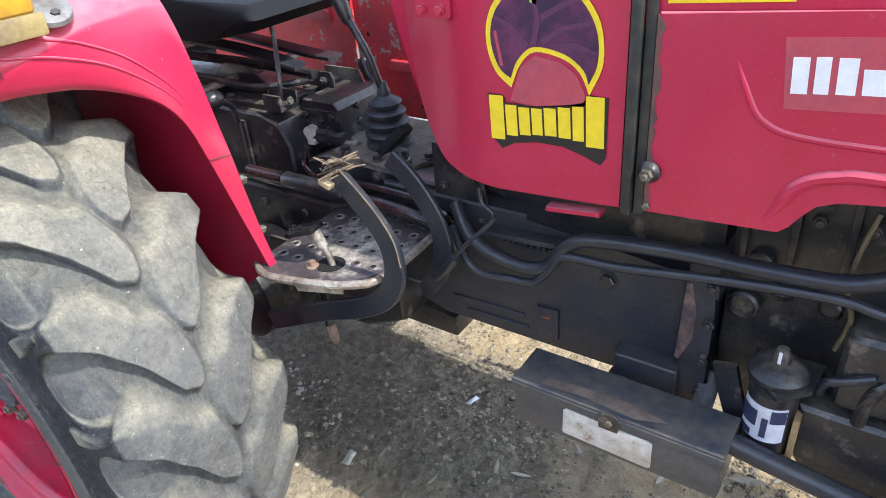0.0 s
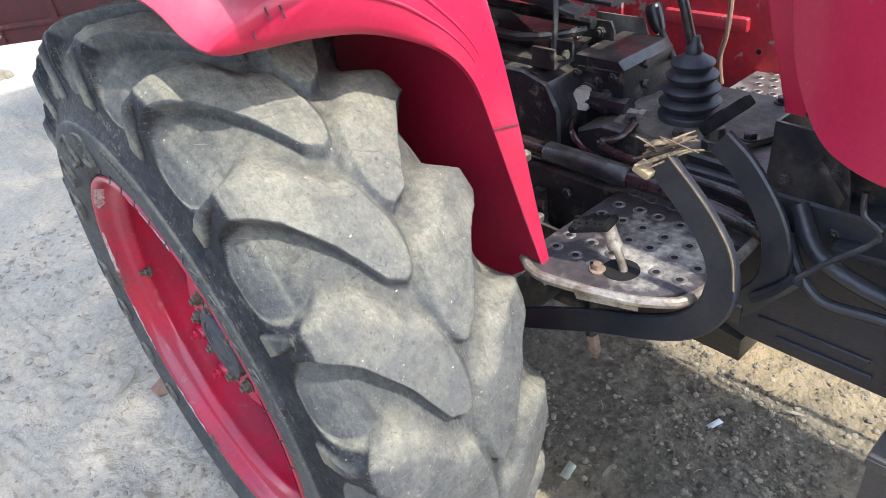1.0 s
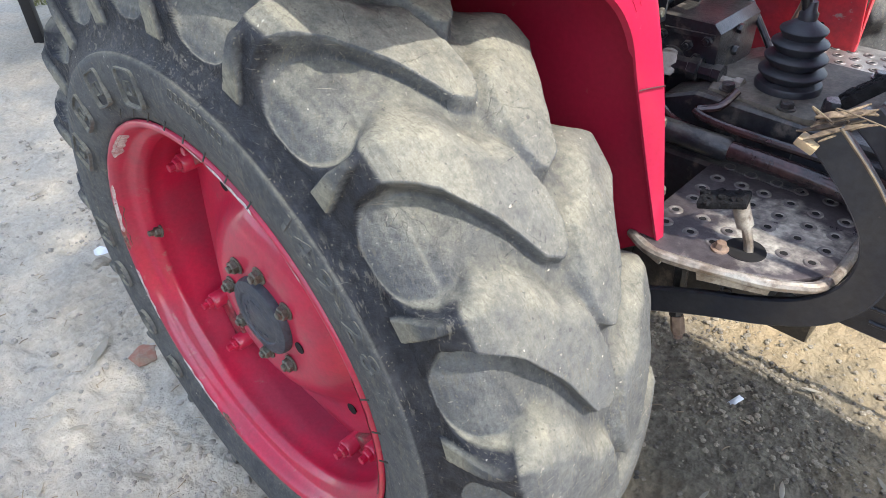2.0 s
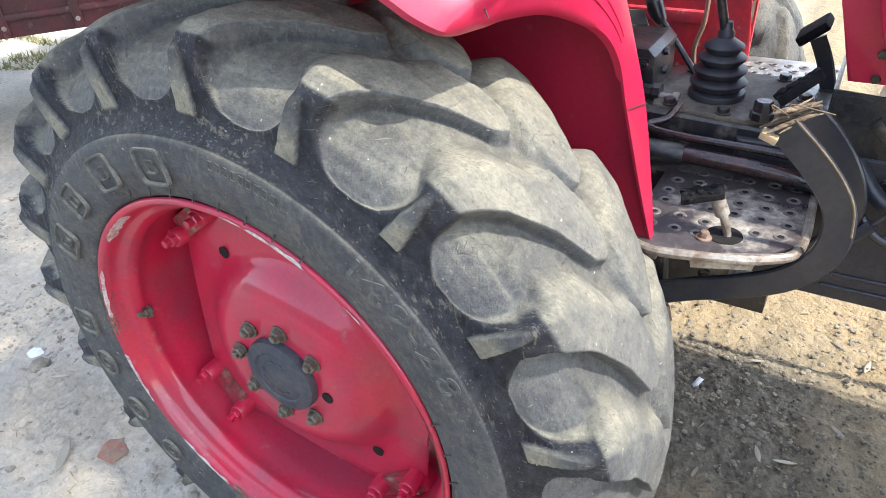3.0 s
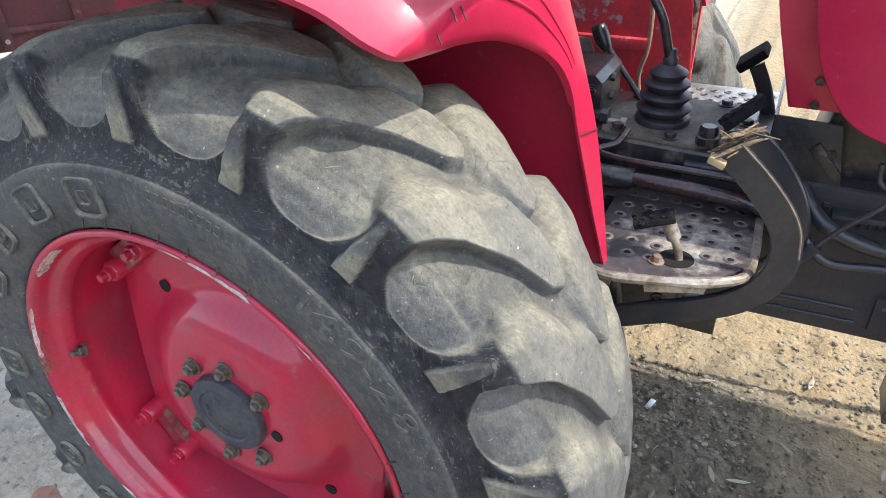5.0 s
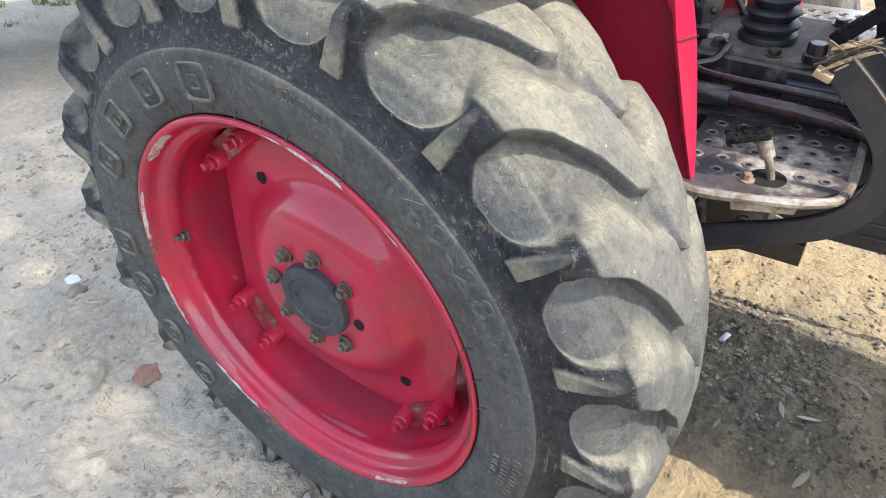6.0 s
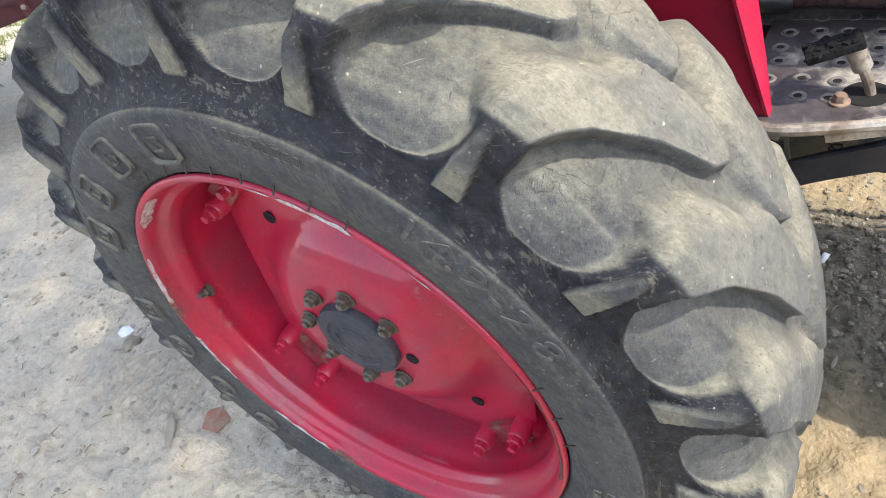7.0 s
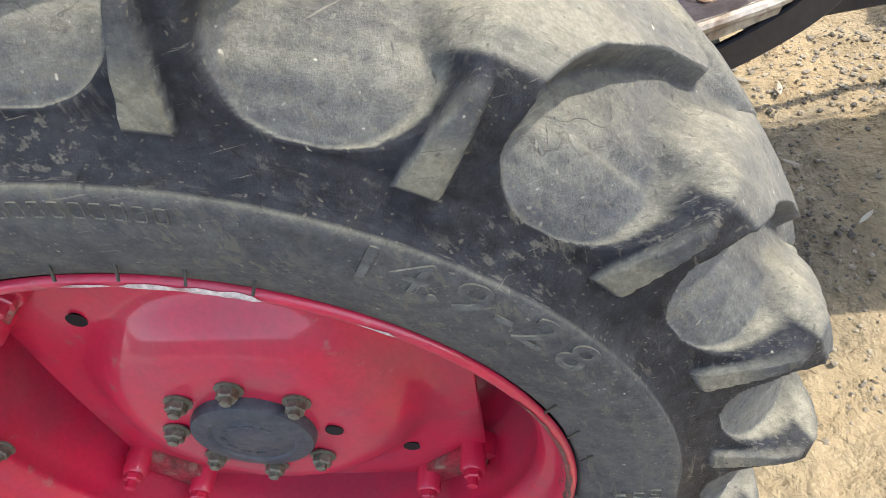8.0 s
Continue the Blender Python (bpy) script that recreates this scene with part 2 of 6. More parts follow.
M_STEP = mat("worn_step_steel", (0.085, 0.072, 0.074), 0.42, 0.25, alt=(0.46, 0.42, 0.35), alt_scale=7.5, alt_range=(0.50, 0.63), grain=60.0, grain_amt=0.2, bump=0.3,
             second=(0.05, 0.04, 0.045), second_scale=16.0, second_range=(0.58, 0.68), rough2=0.25)
# Brighter copy of the step steel: light on the far step put into its colour.
M_STEPFAR = mat("brightened_step_steel", (0.46, 0.45, 0.43), 0.32, 0.55, alt=(0.22, 0.20, 0.19), alt_scale=12.0, grain=60.0, grain_amt=0.15, bump=0.2)
M_NUT = mat("dusty_zinc_nut", (0.20, 0.20, 0.16), 0.5, 0.5, alt=(0.12, 0.10, 0.075), alt_scale=60.0, grain=200.0, grain_amt=0.2, bump=0.2)
M_DIRTY = mat("rusty_dirt", (0.13, 0.085, 0.07), 0.75, 0.2, alt=(0.28, 0.10, 0.08), alt_scale=30.0, grain=150.0, grain_amt=0.3, bump=0.5, second=(0.30, 0.26, 0.20), second_scale=40.0, second_range=(0.55, 0.68))
M_CAP = mat("grey_painted_cap", (0.040, 0.050, 0.068), 0.5, alt=(0.075, 0.08, 0.09), alt_scale=14.0, grain=90.0, grain_amt=0.2, bump=0.35)
M_BOOT = mat("black_rubber_boot", (0.022, 0.025, 0.034), 0.48, alt=(0.04, 0.042, 0.048), alt_scale=20.0, bump=0.1, grain_amt=0.15)
M_PAD = mat("crumbled_pedal_rubber", (0.012, 0.012, 0.013), 0.9, spec=0.2, bump=1.0, bump_scale=150.0, grain_amt=0.3)
M_PLASTIC = mat("black_plastic", (0.018, 0.018, 0.02), 0.3, bump=0.05)
M_STRAW = mat("dry_straw", (0.27, 0.21, 0.13), 0.8, alt=(0.11, 0.08, 0.055), alt_scale=30.0, grain=120.0, grain_amt=0.2, random_amt=0.2)
M_COPPER = mat("oily_brown_pipe", (0.075, 0.036, 0.034), 0.24, 0.35, coat=0.4, alt=(0.03, 0.028, 0.03), alt_scale=10.0, grain=90.0, grain_amt=0.2)
M_YEL = mat("yellow_sticker", (0.80, 0.60, 0.02), 0.45, grain_amt=0.06, bump=0.03, second=(0.6, 0.35, 0.05), second_scale=70.0, second_range=(0.66, 0.74))
M_PURPLE = mat("dark_purple_sticker", (0.035, 0.010, 0.048), 0.42, alt=(0.13, 0.022, 0.085), alt_scale=14.0, grain=80.0, grain_amt=0.15, bump=0.03)
M_PLUM = mat("plum_sticker_fold", (0.10, 0.024, 0.075), 0.45, grain_amt=0.1, bump=0.03)
M_BLACK = mat("black_sticker", (0.015, 0.012, 0.012), 0.45, grain_amt=0.1, bump=0.03)
M_FADE = mat("faded_sticker_backing", (0.44, 0.06, 0.085), 0.5, grain_amt=0.08, bump=0.03, alt=(0.38, 0.07, 0.1))
M_WHITE = mat("white_sticker", (0.76, 0.76, 0.78), 0.45, grain_amt=0.05, bump=0.03, second=(0.5, 0.4, 0.4), second_scale=60.0, second_range=(0.68, 0.75))
M_GREEN = mat("green_sticker", (0.25, 0.45, 0.05), 0.5, grain_amt=0.05, bump=0.03)
M_SEAL = mat("black_rubber_seal", (0.018, 0.02, 0.02), 0.55, alt=(0.045, 0.042, 0.035), alt_scale=25.0)
M_AMBER = mat("amber_lens", (0.55, 0.30, 0.03), 0.3, coat=0.5, alt=(0.32, 0.18, 0.03), alt_scale=18.0, grain_amt=0.1)
M_SEAT = mat("black_seat_vinyl", (0.005, 0.006, 0.008), 0.6, spec=0.2, bump=0.2, bump_scale=200.0)
M_PALE = mat("old_metal_label", (0.58, 0.57, 0.53), 0.5, alt=(0.44, 0.40, 0.34), alt_scale=18.0, second=(0.24, 0.13, 0.09), second_scale=35.0, second_range=(0.62, 0.72))
M_SCRATCH = mat("bare_scratched_paint", (0.62, 0.56, 0.54), 0.6, alt=(0.45, 0.25, 0.25), alt_scale=60.0, grain=200.0, grain_amt=0.2)
M_INK = mat("marker_ink", (0.05, 0.01, 0.02), 0.6)
M_HOLE = mat("dark_opening", (0.006, 0.005, 0.005), 0.9, bump=0.0)
M_LEAF = mat("dry_leaf", (0.44, 0.40, 0.32), 0.8, alt=(0.34, 0.30, 0.22), alt_scale=60.0, random_amt=0.3)
M_PAPER = mat("white_paper", (0.75, 0.77, 0.80), 0.7, grain_amt=0.05)
M_STONE = mat("gravel", (0.20, 0.172, 0.130), 0.85, alt=(0.34, 0.295, 0.22), alt_scale=9.0, grain=200.0, grain_amt=0.2, bump=0.3)
M_DARKSTONE = mat("dark_gravel", (0.10, 0.088, 0.072), 0.85, alt=(0.19, 0.165, 0.13), alt_scale=9.0, grain=200.0, grain_amt=0.25, bump=0.3)
M_GRASS = mat("grass", (0.15, 0.19, 0.06), 0.8, alt=(0.28, 0.26, 0.13), alt_scale=3.0)
M_BRICK = mat("brick_shard", (0.33, 0.15, 0.10), 0.85, alt=(0.25, 0.18, 0.13), alt_scale=30.0)
M_BLUELABEL = mat("filter_label", (0.62, 0.64, 0.70), 0.5, grain_amt=0.08, second=(0.2, 0.2, 0.25), second_scale=40.0, second_range=(0.64, 0.7))


def soil():
    """Trodden ground: pale grey dust beside the tractor; under it gritty gravelly earth, darkened with the tractor's
    shade.
    """
    m = mat("dusty_soil", (0.432, 0.400, 0.332), 0.92, alt=(0.51, 0.447, 0.345), alt_scale=3.2, alt_range=(0.42, 0.62), grain=45.0, grain_amt=0.10, bump=0.8, bump_scale=14.0, bump_dist=0.045,
            second=(0.31, 0.28, 0.24), second_scale=24.0, second_range=(0.62, 0.68), spec=0.15)
    n, l = m.node_tree.nodes, m.node_tree.links
    b = n["Principled BSDF"]
    old = b.inputs["Base Color"].links[0].from_socket
    co = n.new("ShaderNodeTexCoord").outputs["Object"]
    sep = n.new("ShaderNodeSeparateXYZ")
    l.new(co, sep.inputs[0])
    nz = n.new("ShaderNodeTexNoise")
    nz.inputs["Scale"].default_value, nz.inputs["Detail"].default_value, nz.inputs["Roughness"].default_value = 6.0, 8.0, 0.7
    l.new(co, nz.inputs["Vector"])

    def line(sock, lo, hi):
        r = n.new("ShaderNodeMapRange")
        r.interpolation_type = "SMOOTHSTEP"
        r.inputs["From Min"].default_value, r.inputs["From Max"].default_value = lo, hi
        ad = n.new("ShaderNodeMath")
        ad.operation = "MULTIPLY_ADD"
        l.new(nz.outputs["Fac"], ad.inputs[0])
        ad.inputs[1].default_value = 0.5
        l.new(sock, ad.inputs[2])
        l.new(ad.outputs[0], r.inputs["Value"])
        return r.outputs["Result"]
    # Mask of the patch under the tractor, whose shade is put into the colour.
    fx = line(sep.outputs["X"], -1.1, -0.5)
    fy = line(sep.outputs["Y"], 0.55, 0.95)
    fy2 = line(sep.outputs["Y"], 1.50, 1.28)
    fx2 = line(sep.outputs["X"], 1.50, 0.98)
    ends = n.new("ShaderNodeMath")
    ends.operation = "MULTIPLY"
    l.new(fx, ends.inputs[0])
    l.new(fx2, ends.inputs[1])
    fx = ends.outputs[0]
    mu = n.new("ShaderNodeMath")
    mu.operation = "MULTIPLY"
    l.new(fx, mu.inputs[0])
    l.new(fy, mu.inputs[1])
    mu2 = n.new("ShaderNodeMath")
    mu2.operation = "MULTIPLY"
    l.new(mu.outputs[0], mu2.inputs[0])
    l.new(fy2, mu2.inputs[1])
    n3 = n.new("ShaderNodeTexNoise")
    n3.inputs["Scale"].default_value, n3.inputs["Detail"].default_value, n3.inputs["Roughness"].default_value = 40.0, 6.0, 0.75
    l.new(co, n3.inputs["Vector"])
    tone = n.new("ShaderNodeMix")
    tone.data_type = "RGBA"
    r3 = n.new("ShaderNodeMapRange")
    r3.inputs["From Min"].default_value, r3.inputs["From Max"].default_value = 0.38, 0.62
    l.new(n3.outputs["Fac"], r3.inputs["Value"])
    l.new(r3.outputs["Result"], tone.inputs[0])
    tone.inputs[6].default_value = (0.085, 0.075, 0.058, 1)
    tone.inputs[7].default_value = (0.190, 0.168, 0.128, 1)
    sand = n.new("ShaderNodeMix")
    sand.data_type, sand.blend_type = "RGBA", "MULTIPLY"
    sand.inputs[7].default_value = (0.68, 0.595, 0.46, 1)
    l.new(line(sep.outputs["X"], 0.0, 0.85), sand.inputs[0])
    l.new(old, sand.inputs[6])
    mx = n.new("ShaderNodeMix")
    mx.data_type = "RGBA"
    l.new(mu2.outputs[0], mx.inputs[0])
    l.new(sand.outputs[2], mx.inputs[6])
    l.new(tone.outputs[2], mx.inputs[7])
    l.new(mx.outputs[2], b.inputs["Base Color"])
    return m


M_SOIL = soil()


# ---------------------------------------------------------------- mesh helpers
def obj(name, bm_or_data, material, parent=None, label="", smooth=None):
    if isinstance(bm_or_data, bmesh.types.BMesh):
        me = bpy.data.meshes.new(name)
        bmesh.ops.recalc_face_normals(bm_or_data, faces=bm_or_data.faces)
        bm_or_data.to_mesh(me)
        bm_or_data.free()
    else:
        me = bm_or_data
    if material and not me.materials:
        me.materials.append(material)
    if smooth is not None:
        me.shade_smooth()
        if smooth < 180:
            me.set_sharp_from_angle(angle=radians(smooth))
    ob = new(name, me)
    if parent:
        ob.parent = parent
    if label:
        tagged(ob, label)
    return ob


def part(name, bm, material, parent, label="", smooth=35):
    return obj(name, bm, material, parent, label, smooth)


def thing(name, label, category, at=(0, 0, 0), group="", kind=""):
    e = new(name)
    e.location = at
    e.empty_display_size = 0.05
    return tagged(e, label, category, group, kind)


def box(x0, y0, z0, x1, y1, z1, bevel=0.004, bm=None, segs=2, m=None):
    own = bm or bmesh.new()
    r = bmesh.ops.create_cube(own, size=1.0)
    vs = r["verts"]
    t = Matrix.Translation(((x0 + x1) / 2, (y0 + y1) / 2, (z0 + z1) / 2)) @ Matrix.Diagonal((abs(x1 - x0), abs(y1 - y0), abs(z1 - z0), 1))
    bmesh.ops.transform(own, matrix=(m @ t) if m else t, verts=vs)
    if bevel:
        es = list({e for v in vs for e in v.link_edges})
        bmesh.ops.bevel(own, geom=es, offset=bevel, segments=segs, profile=0.6, affect="EDGES")
    return own


def prism(poly, d0, d1, axis="y", bevel=0.0, bm=None, segs=2):
    """A flat polygon of (a, b) pairs drawn out along an axis: x: (y, z); y: (x, z); z: (x, y)."""
    own = bm or bmesh.new()

    def at(a, b, d):
        return {"x": (d, a, b), "y": (a, d, b), "z": (a, b, d)}[axis]
    lo = [own.verts.new(at(a, b, d0)) for a, b in poly]
    hi = [own.verts.new(at(a, b, d1)) for a, b in poly]
    fs = [own.faces.new(lo), own.faces.new(hi[::-1])]
    k = len(poly)
    for i in range(k):
        fs.append(own.faces.new((lo[i], hi[i], hi[(i + 1) % k], lo[(i + 1) % k])))
    if bevel:
        es = list({e for f in fs[:2] for e in f.edges})
        bmesh.ops.bevel(own, geom=es, offset=bevel, segments=segs, profile=0.6, affect="EDGES")
    return own


def lathe(profile, segs=48, axis="y", centre=(0, 0, 0), bm=None, close=False):
    """Turn (radius, along) pairs about an axis."""
    own = bm or bmesh.new()
    c = Vector(centre)
    rings = []
    for r, h in profile:
        ring = []
        for i in range(segs):
            a = 2 * math.pi * i / segs
            p, q = r * math.cos(a), r * math.sin(a)
            v = {"y": (p, h, q), "z": (p, q, h), "x": (h, p, q)}[axis]
            ring.append(own.verts.new(c + Vector(v)))
        rings.append(ring)
    pairs = list(zip(rings, rings[1:])) + ([(rings[-1], rings[0])] if close else [])
    for a, b in pairs:
        for i in range(segs):
            own.faces.new((a[i], a[(i + 1) % segs], b[(i + 1) % segs], b[i]))
    if not close:
        for ring, (r, h) in ((rings[0], profile[0]), (rings[-1], profile[-1])):
            if r > 1e-5:
                own.faces.new(ring)
    return own


def smooth_path(pts, n=8):
    pts = [Vector(p) for p in pts]
    out = []
    for i in range(len(pts) - 1):
        p0, p1, p2, p3 = pts[max(i - 1, 0)], pts[i], pts[i + 1], pts[min(i + 2, len(pts) - 1)]
        for k in range(n):
            t = k / n
            out.append(0.5 * ((2 * p1) + (p2 - p0) * t + (2 * p0 - 5 * p1 + 4 * p2 - p3) * t * t + (3 * p1 - p0 - 3 * p2 + p3) * t ** 3))
    out.append(pts[-1])
    return out


def tube(pts, r, segs=10, n=6, bm=None, straight=False, radii=None):
    """A round bar along a smooth path."""
    own = bm or bmesh.new()
    path = [Vector(p) for p in pts] if straight else smooth_path(pts, n)
    rings = []
    up = Vector((0.123, 0.31, 1)).normalized()
    for i, p in enumerate(path):
        d = (path[min(i + 1, len(path) - 1)] - path[max(i - 1, 0)]).normalized()
        s = d.cross(up).normalized()
        u = s.cross(d)
        rr = r if radii is None else np.interp(i / (len(path) - 1), np.linspace(0, 1, len(radii)), radii)
        rings.append([own.verts.new(p + (s * math.cos(2 * math.pi * k / segs) + u * math.sin(2 * math.pi * k / segs)) * rr) for k in range(segs)])
    for a, b in zip(rings, rings[1:]):
        for i in range(segs):
            own.faces.new((a[i], a[(i + 1) % segs], b[(i + 1) % segs], b[i]))
    own.faces.new(rings[0])
    own.faces.new(rings[-1][::-1])
    return own


def strap(pts, width, thick, side=(0, 1, 0), n=6, bevel=0.002, bm=None):
    """A flat bar along a path: its thickness lies along side, its width across side and path."""
    own = bm or bmesh.new()
    path = smooth_path(pts, n)
    sd = Vector(side).normalized()
    rings = []
    for i, p in enumerate(path):
        d = (path[min(i + 1, len(path) - 1)] - path[max(i - 1, 0)]).normalized()
        w = d.cross(sd).normalized()
        wd = width if not isinstance(width, (list, tuple)) else float(np.interp(i / (len(path) - 1), np.linspace(0, 1, len(width)), width))
        h, t, b = wd / 2, thick / 2, bevel
        sec = [(-h + b, -t), (h - b, -t), (h, -t + b), (h, t - b), (h - b, t), (-h + b, t), (-h, t - b), (-h, -t + b)]
        rings.append([own.verts.new(p + w * a + sd * c) for a, c in sec])
    for a, b in zip(rings, rings[1:]):
        for i in range(8):
            own.faces.new((a[i], a[(i + 1) % 8], b[(i + 1) % 8], b[i]))
    own.faces.new(rings[0])
    own.faces.new(rings[-1][::-1])
    return own


def hexnut(r, h, stud=0.0, stud_len=0.0, washer=0.0, bm=None, m=None):
    """A nut along -y from the origin, with an optional stud and washer."""
    own = bm or bmesh.new()
    first = set(own.verts)
    y = 0.0
    if washer:
        lathe([(washer, 0.0), (washer, -0.0025), (r * 0.8, -0.003)], 20, "y", bm=own)
        y = -0.0025
    prof = [(r * 0.92, y), (r, y - 0.001), (r, y - h + 0.002), (r * 0.86, y - h)]
    lathe(prof, 6, "y", bm=own)
    if stud:
        lathe([(stud, y - h), (stud, y - h - stud_len + 0.001), (stud * 0.8, y - h - stud_len)], 10, "y", bm=own)
    if m:
        bmesh.ops.transform(own, matrix=m, verts=[v for v in own.verts if v not in first])
    return own


def bolt_at(name, place, direction, r, h, parent, material=None, stud=0.0, stud_len=0.0, washer=0.0, label=""):
    q = Vector((0, -1, 0)).rotation_difference(Vector(direction))
    m = Matrix.Translation(place) @ q.to_matrix().to_4x4()
    return part(name, hexnut(r, h, stud, stud_len, washer, m=m), material or M_NUT, parent, label, smooth=30)


def text_mesh(body, size, depth):
    cu = bpy.data.curves.new("text", "FONT")
    cu.body, cu.size, cu.extrude, cu.align_x, cu.align_y = body, size, depth, "CENTER", "CENTER"
    tmp = bpy.data.objects.new("text", cu)
    me = bpy.data.meshes.new_from_object(tmp)
    bpy.data.objects.remove(tmp)
    return me


def loft(rows, close=False, bm=None):
    own = bm or bmesh.new()
    vs = [[own.verts.new(p) for p in row] for row in rows]
    for a, b in zip(vs, vs[1:]):
        for i in range(len(a) - 1):
            own.faces.new((a[i], a[i + 1], b[i + 1], b[i]))
    return own


def solid(bm, thick):
    bmesh.ops.recalc_face_normals(bm, faces=bm.faces)
    bmesh.ops.solidify(bm, geom=list(bm.faces), thickness=thick)
    return bm


# ---------------------------------------------------------------- ground
def ground_height(x, y):
    v = Vector((x, y, 0))
    h = 0.022 * (noise.noise(v * 1.3) + 0.5 * noise.noise(v * 3.1)) + 0.006 * noise.noise(v * 9.0) + 0.0065 * noise.noise(v * 24.0) + 0.014 * max(0.0, noise.noise(v * 12.0 + Vector((7, 3, 1))) - 0.15)
    # tread prints in the dust beside and behind the wheel
    for cx, cy, rx, ry, turn, step_, deep in ((-1.04, -0.02, 0.26, 0.16, 83, 0.030, .012), (-1.6, -0.3, 0.40, 0.16, 8, 0.041, .004), (-0.75, -0.55, 0.35, 0.14, 14, 0.036, .005)):
        dx, dy = x - cx, y - cy
        if abs(dx) < 0.8 and abs(dy) < 0.6:
            ca, sa = math.cos(radians(turn)), math.sin(radians(turn))
            across = -dx * sa + dy * ca
            h += deep * math.exp(-((dx / rx) ** 2 + (dy / ry) ** 2) ** 2) * math.sin(across / step_ * 2 * math.pi + 2 * noise.noise(v * 5))
    # scuffed hollows of shoe soles
    n1 = noise.noise(v * 4.3 + Vector((11, 5, 2)))
    h -= 0.022 * max(0.0, n1 - 0.22) * 2
    h += 0.016 * (1 - abs(noise.noise(v * 6.5 + Vector((3, 8, 5))))) ** 4
    h += 0.0065 * noise.noise(v * 42.0) + 0.0160 * max(0.0, noise.noise(v * 26.0 + Vector((5, 9, 4))) - 0.18) + 0.004 * noise.noise(v * 19.0)
    # soil heaped round the tyre
    d = math.hypot(x / 0.30, (y - 0.135) / 0.26)
    h += 0.02 * math.exp(-((d - 1.0) / 0.35) ** 2)
    return h * min(1.0, 3.0 / (1.0 + 0.3 * math.hypot(x, y)))


def build_ground():
    fine = np.concatenate([[-400, -120, -50, -25, -14, -9, -6.5, -5.2], np.arange(-4.4, -1.7, 0.10), np.arange(-1.7, 0.3, 0.0095), np.arange(0.3, 2.2, 0.024), [2.3, 2.5, 2.8, 3.3, 4, 5, 7, 10, 16, 30, 70, 160, 400]])
    finey = np.concatenate([[-400, -120, -50, -20, -9, -5, -3, -2.2, -1.7], np.arange(-1.4, -0.9, 0.03), np.arange(-0.9, 0.35, 0.0095), np.arange(0.35, 0.5, 0.02), np.arange(0.5, 2.0, 0.026), np.arange(2.0, 5.0, 0.12), [5.5, 6.5, 8, 11, 16, 30, 70, 160, 400]])
    nx, ny = len(fine), len(finey)
    verts = [(x, y, ground_height(x, y)) for y in finey for x in fine]
    faces = [(j * nx + i, j * nx + i + 1, (j + 1) * nx + i + 1, (j + 1) * nx + i) for j in range(ny - 1) for i in range(nx - 1)]
    me = bpy.data.meshes.new("ground")
    me.from_pydata(verts, [], faces)
    me.shade_smooth()
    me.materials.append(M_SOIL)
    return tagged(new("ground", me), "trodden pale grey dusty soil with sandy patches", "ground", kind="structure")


build_ground()


def sky_block_wall():
    """Unseen plain rendered wall on the yard's open side, added to block low sky light."""
    bm = box(-16, -7.3, -.1, 14, -7.0, 2.4, .03)
    box(-16.06, -7.36, 2.4, 14.06, -6.94, 2.52, .02, bm=bm)
    w = obj("wall_south", bm, mat("old_lime_render", (0.36, 0.32, 0.26), 0.9, alt=(0.26, 0.23, 0.19), alt_scale=1.2, grain=30.0, grain_amt=0.12, bump=0.5, bump_scale=40.0), None, "", 30)
    tagged(w, "plain lime-rendered wall with a coping, added unseen to block low sky", "wall", kind="structure")


sky_block_wall()

# ---------------------------------------------------------------- tractor
tractor = thing("tractor", "crimson farm tractor with mud-dusted rear tyres standing on dusty soil", "tractor")
HUB = Vector((0, 0, 0.60))
YC = 0.124                # middle plane of the tyre
LUGS = 20
PITCH = 360.0 / LUGS

CH = np.array([(-.030, .372), (-.054, .386), (-.0695, .397), (-.078, .425), (-.084, .455), (-.084, .496), (-.073, .5005), (-.067, .515), (-.060, .535),
               (-.054, .553), (-.042, .575), (-.029, .590), (-.016, .602), (.000, .612), (.050, .629), (YC, .637)])
LG = np.array([(-.030, .372), (-.054, .386), (-.0695, .397), (-.078, .425), (-.084, .455), (-.084, .496), (-.073, .5005), (-.067, .515), (-.060, .535),
               (-.060, .560), (-.060, .590), (-.057, .617), (-.050, .636), (-.030, .648), (.040, .654), (YC, .655)])
SUB = [2, 2, 2, 2, 4, 4, 2, 3, 10, 8, 8, 8, 9, 18, 28]


def sstep(a, b, x):
    t = np.clip((x - a) / (b - a), 0, 1)
    return t * t * (3 - 2 * t)


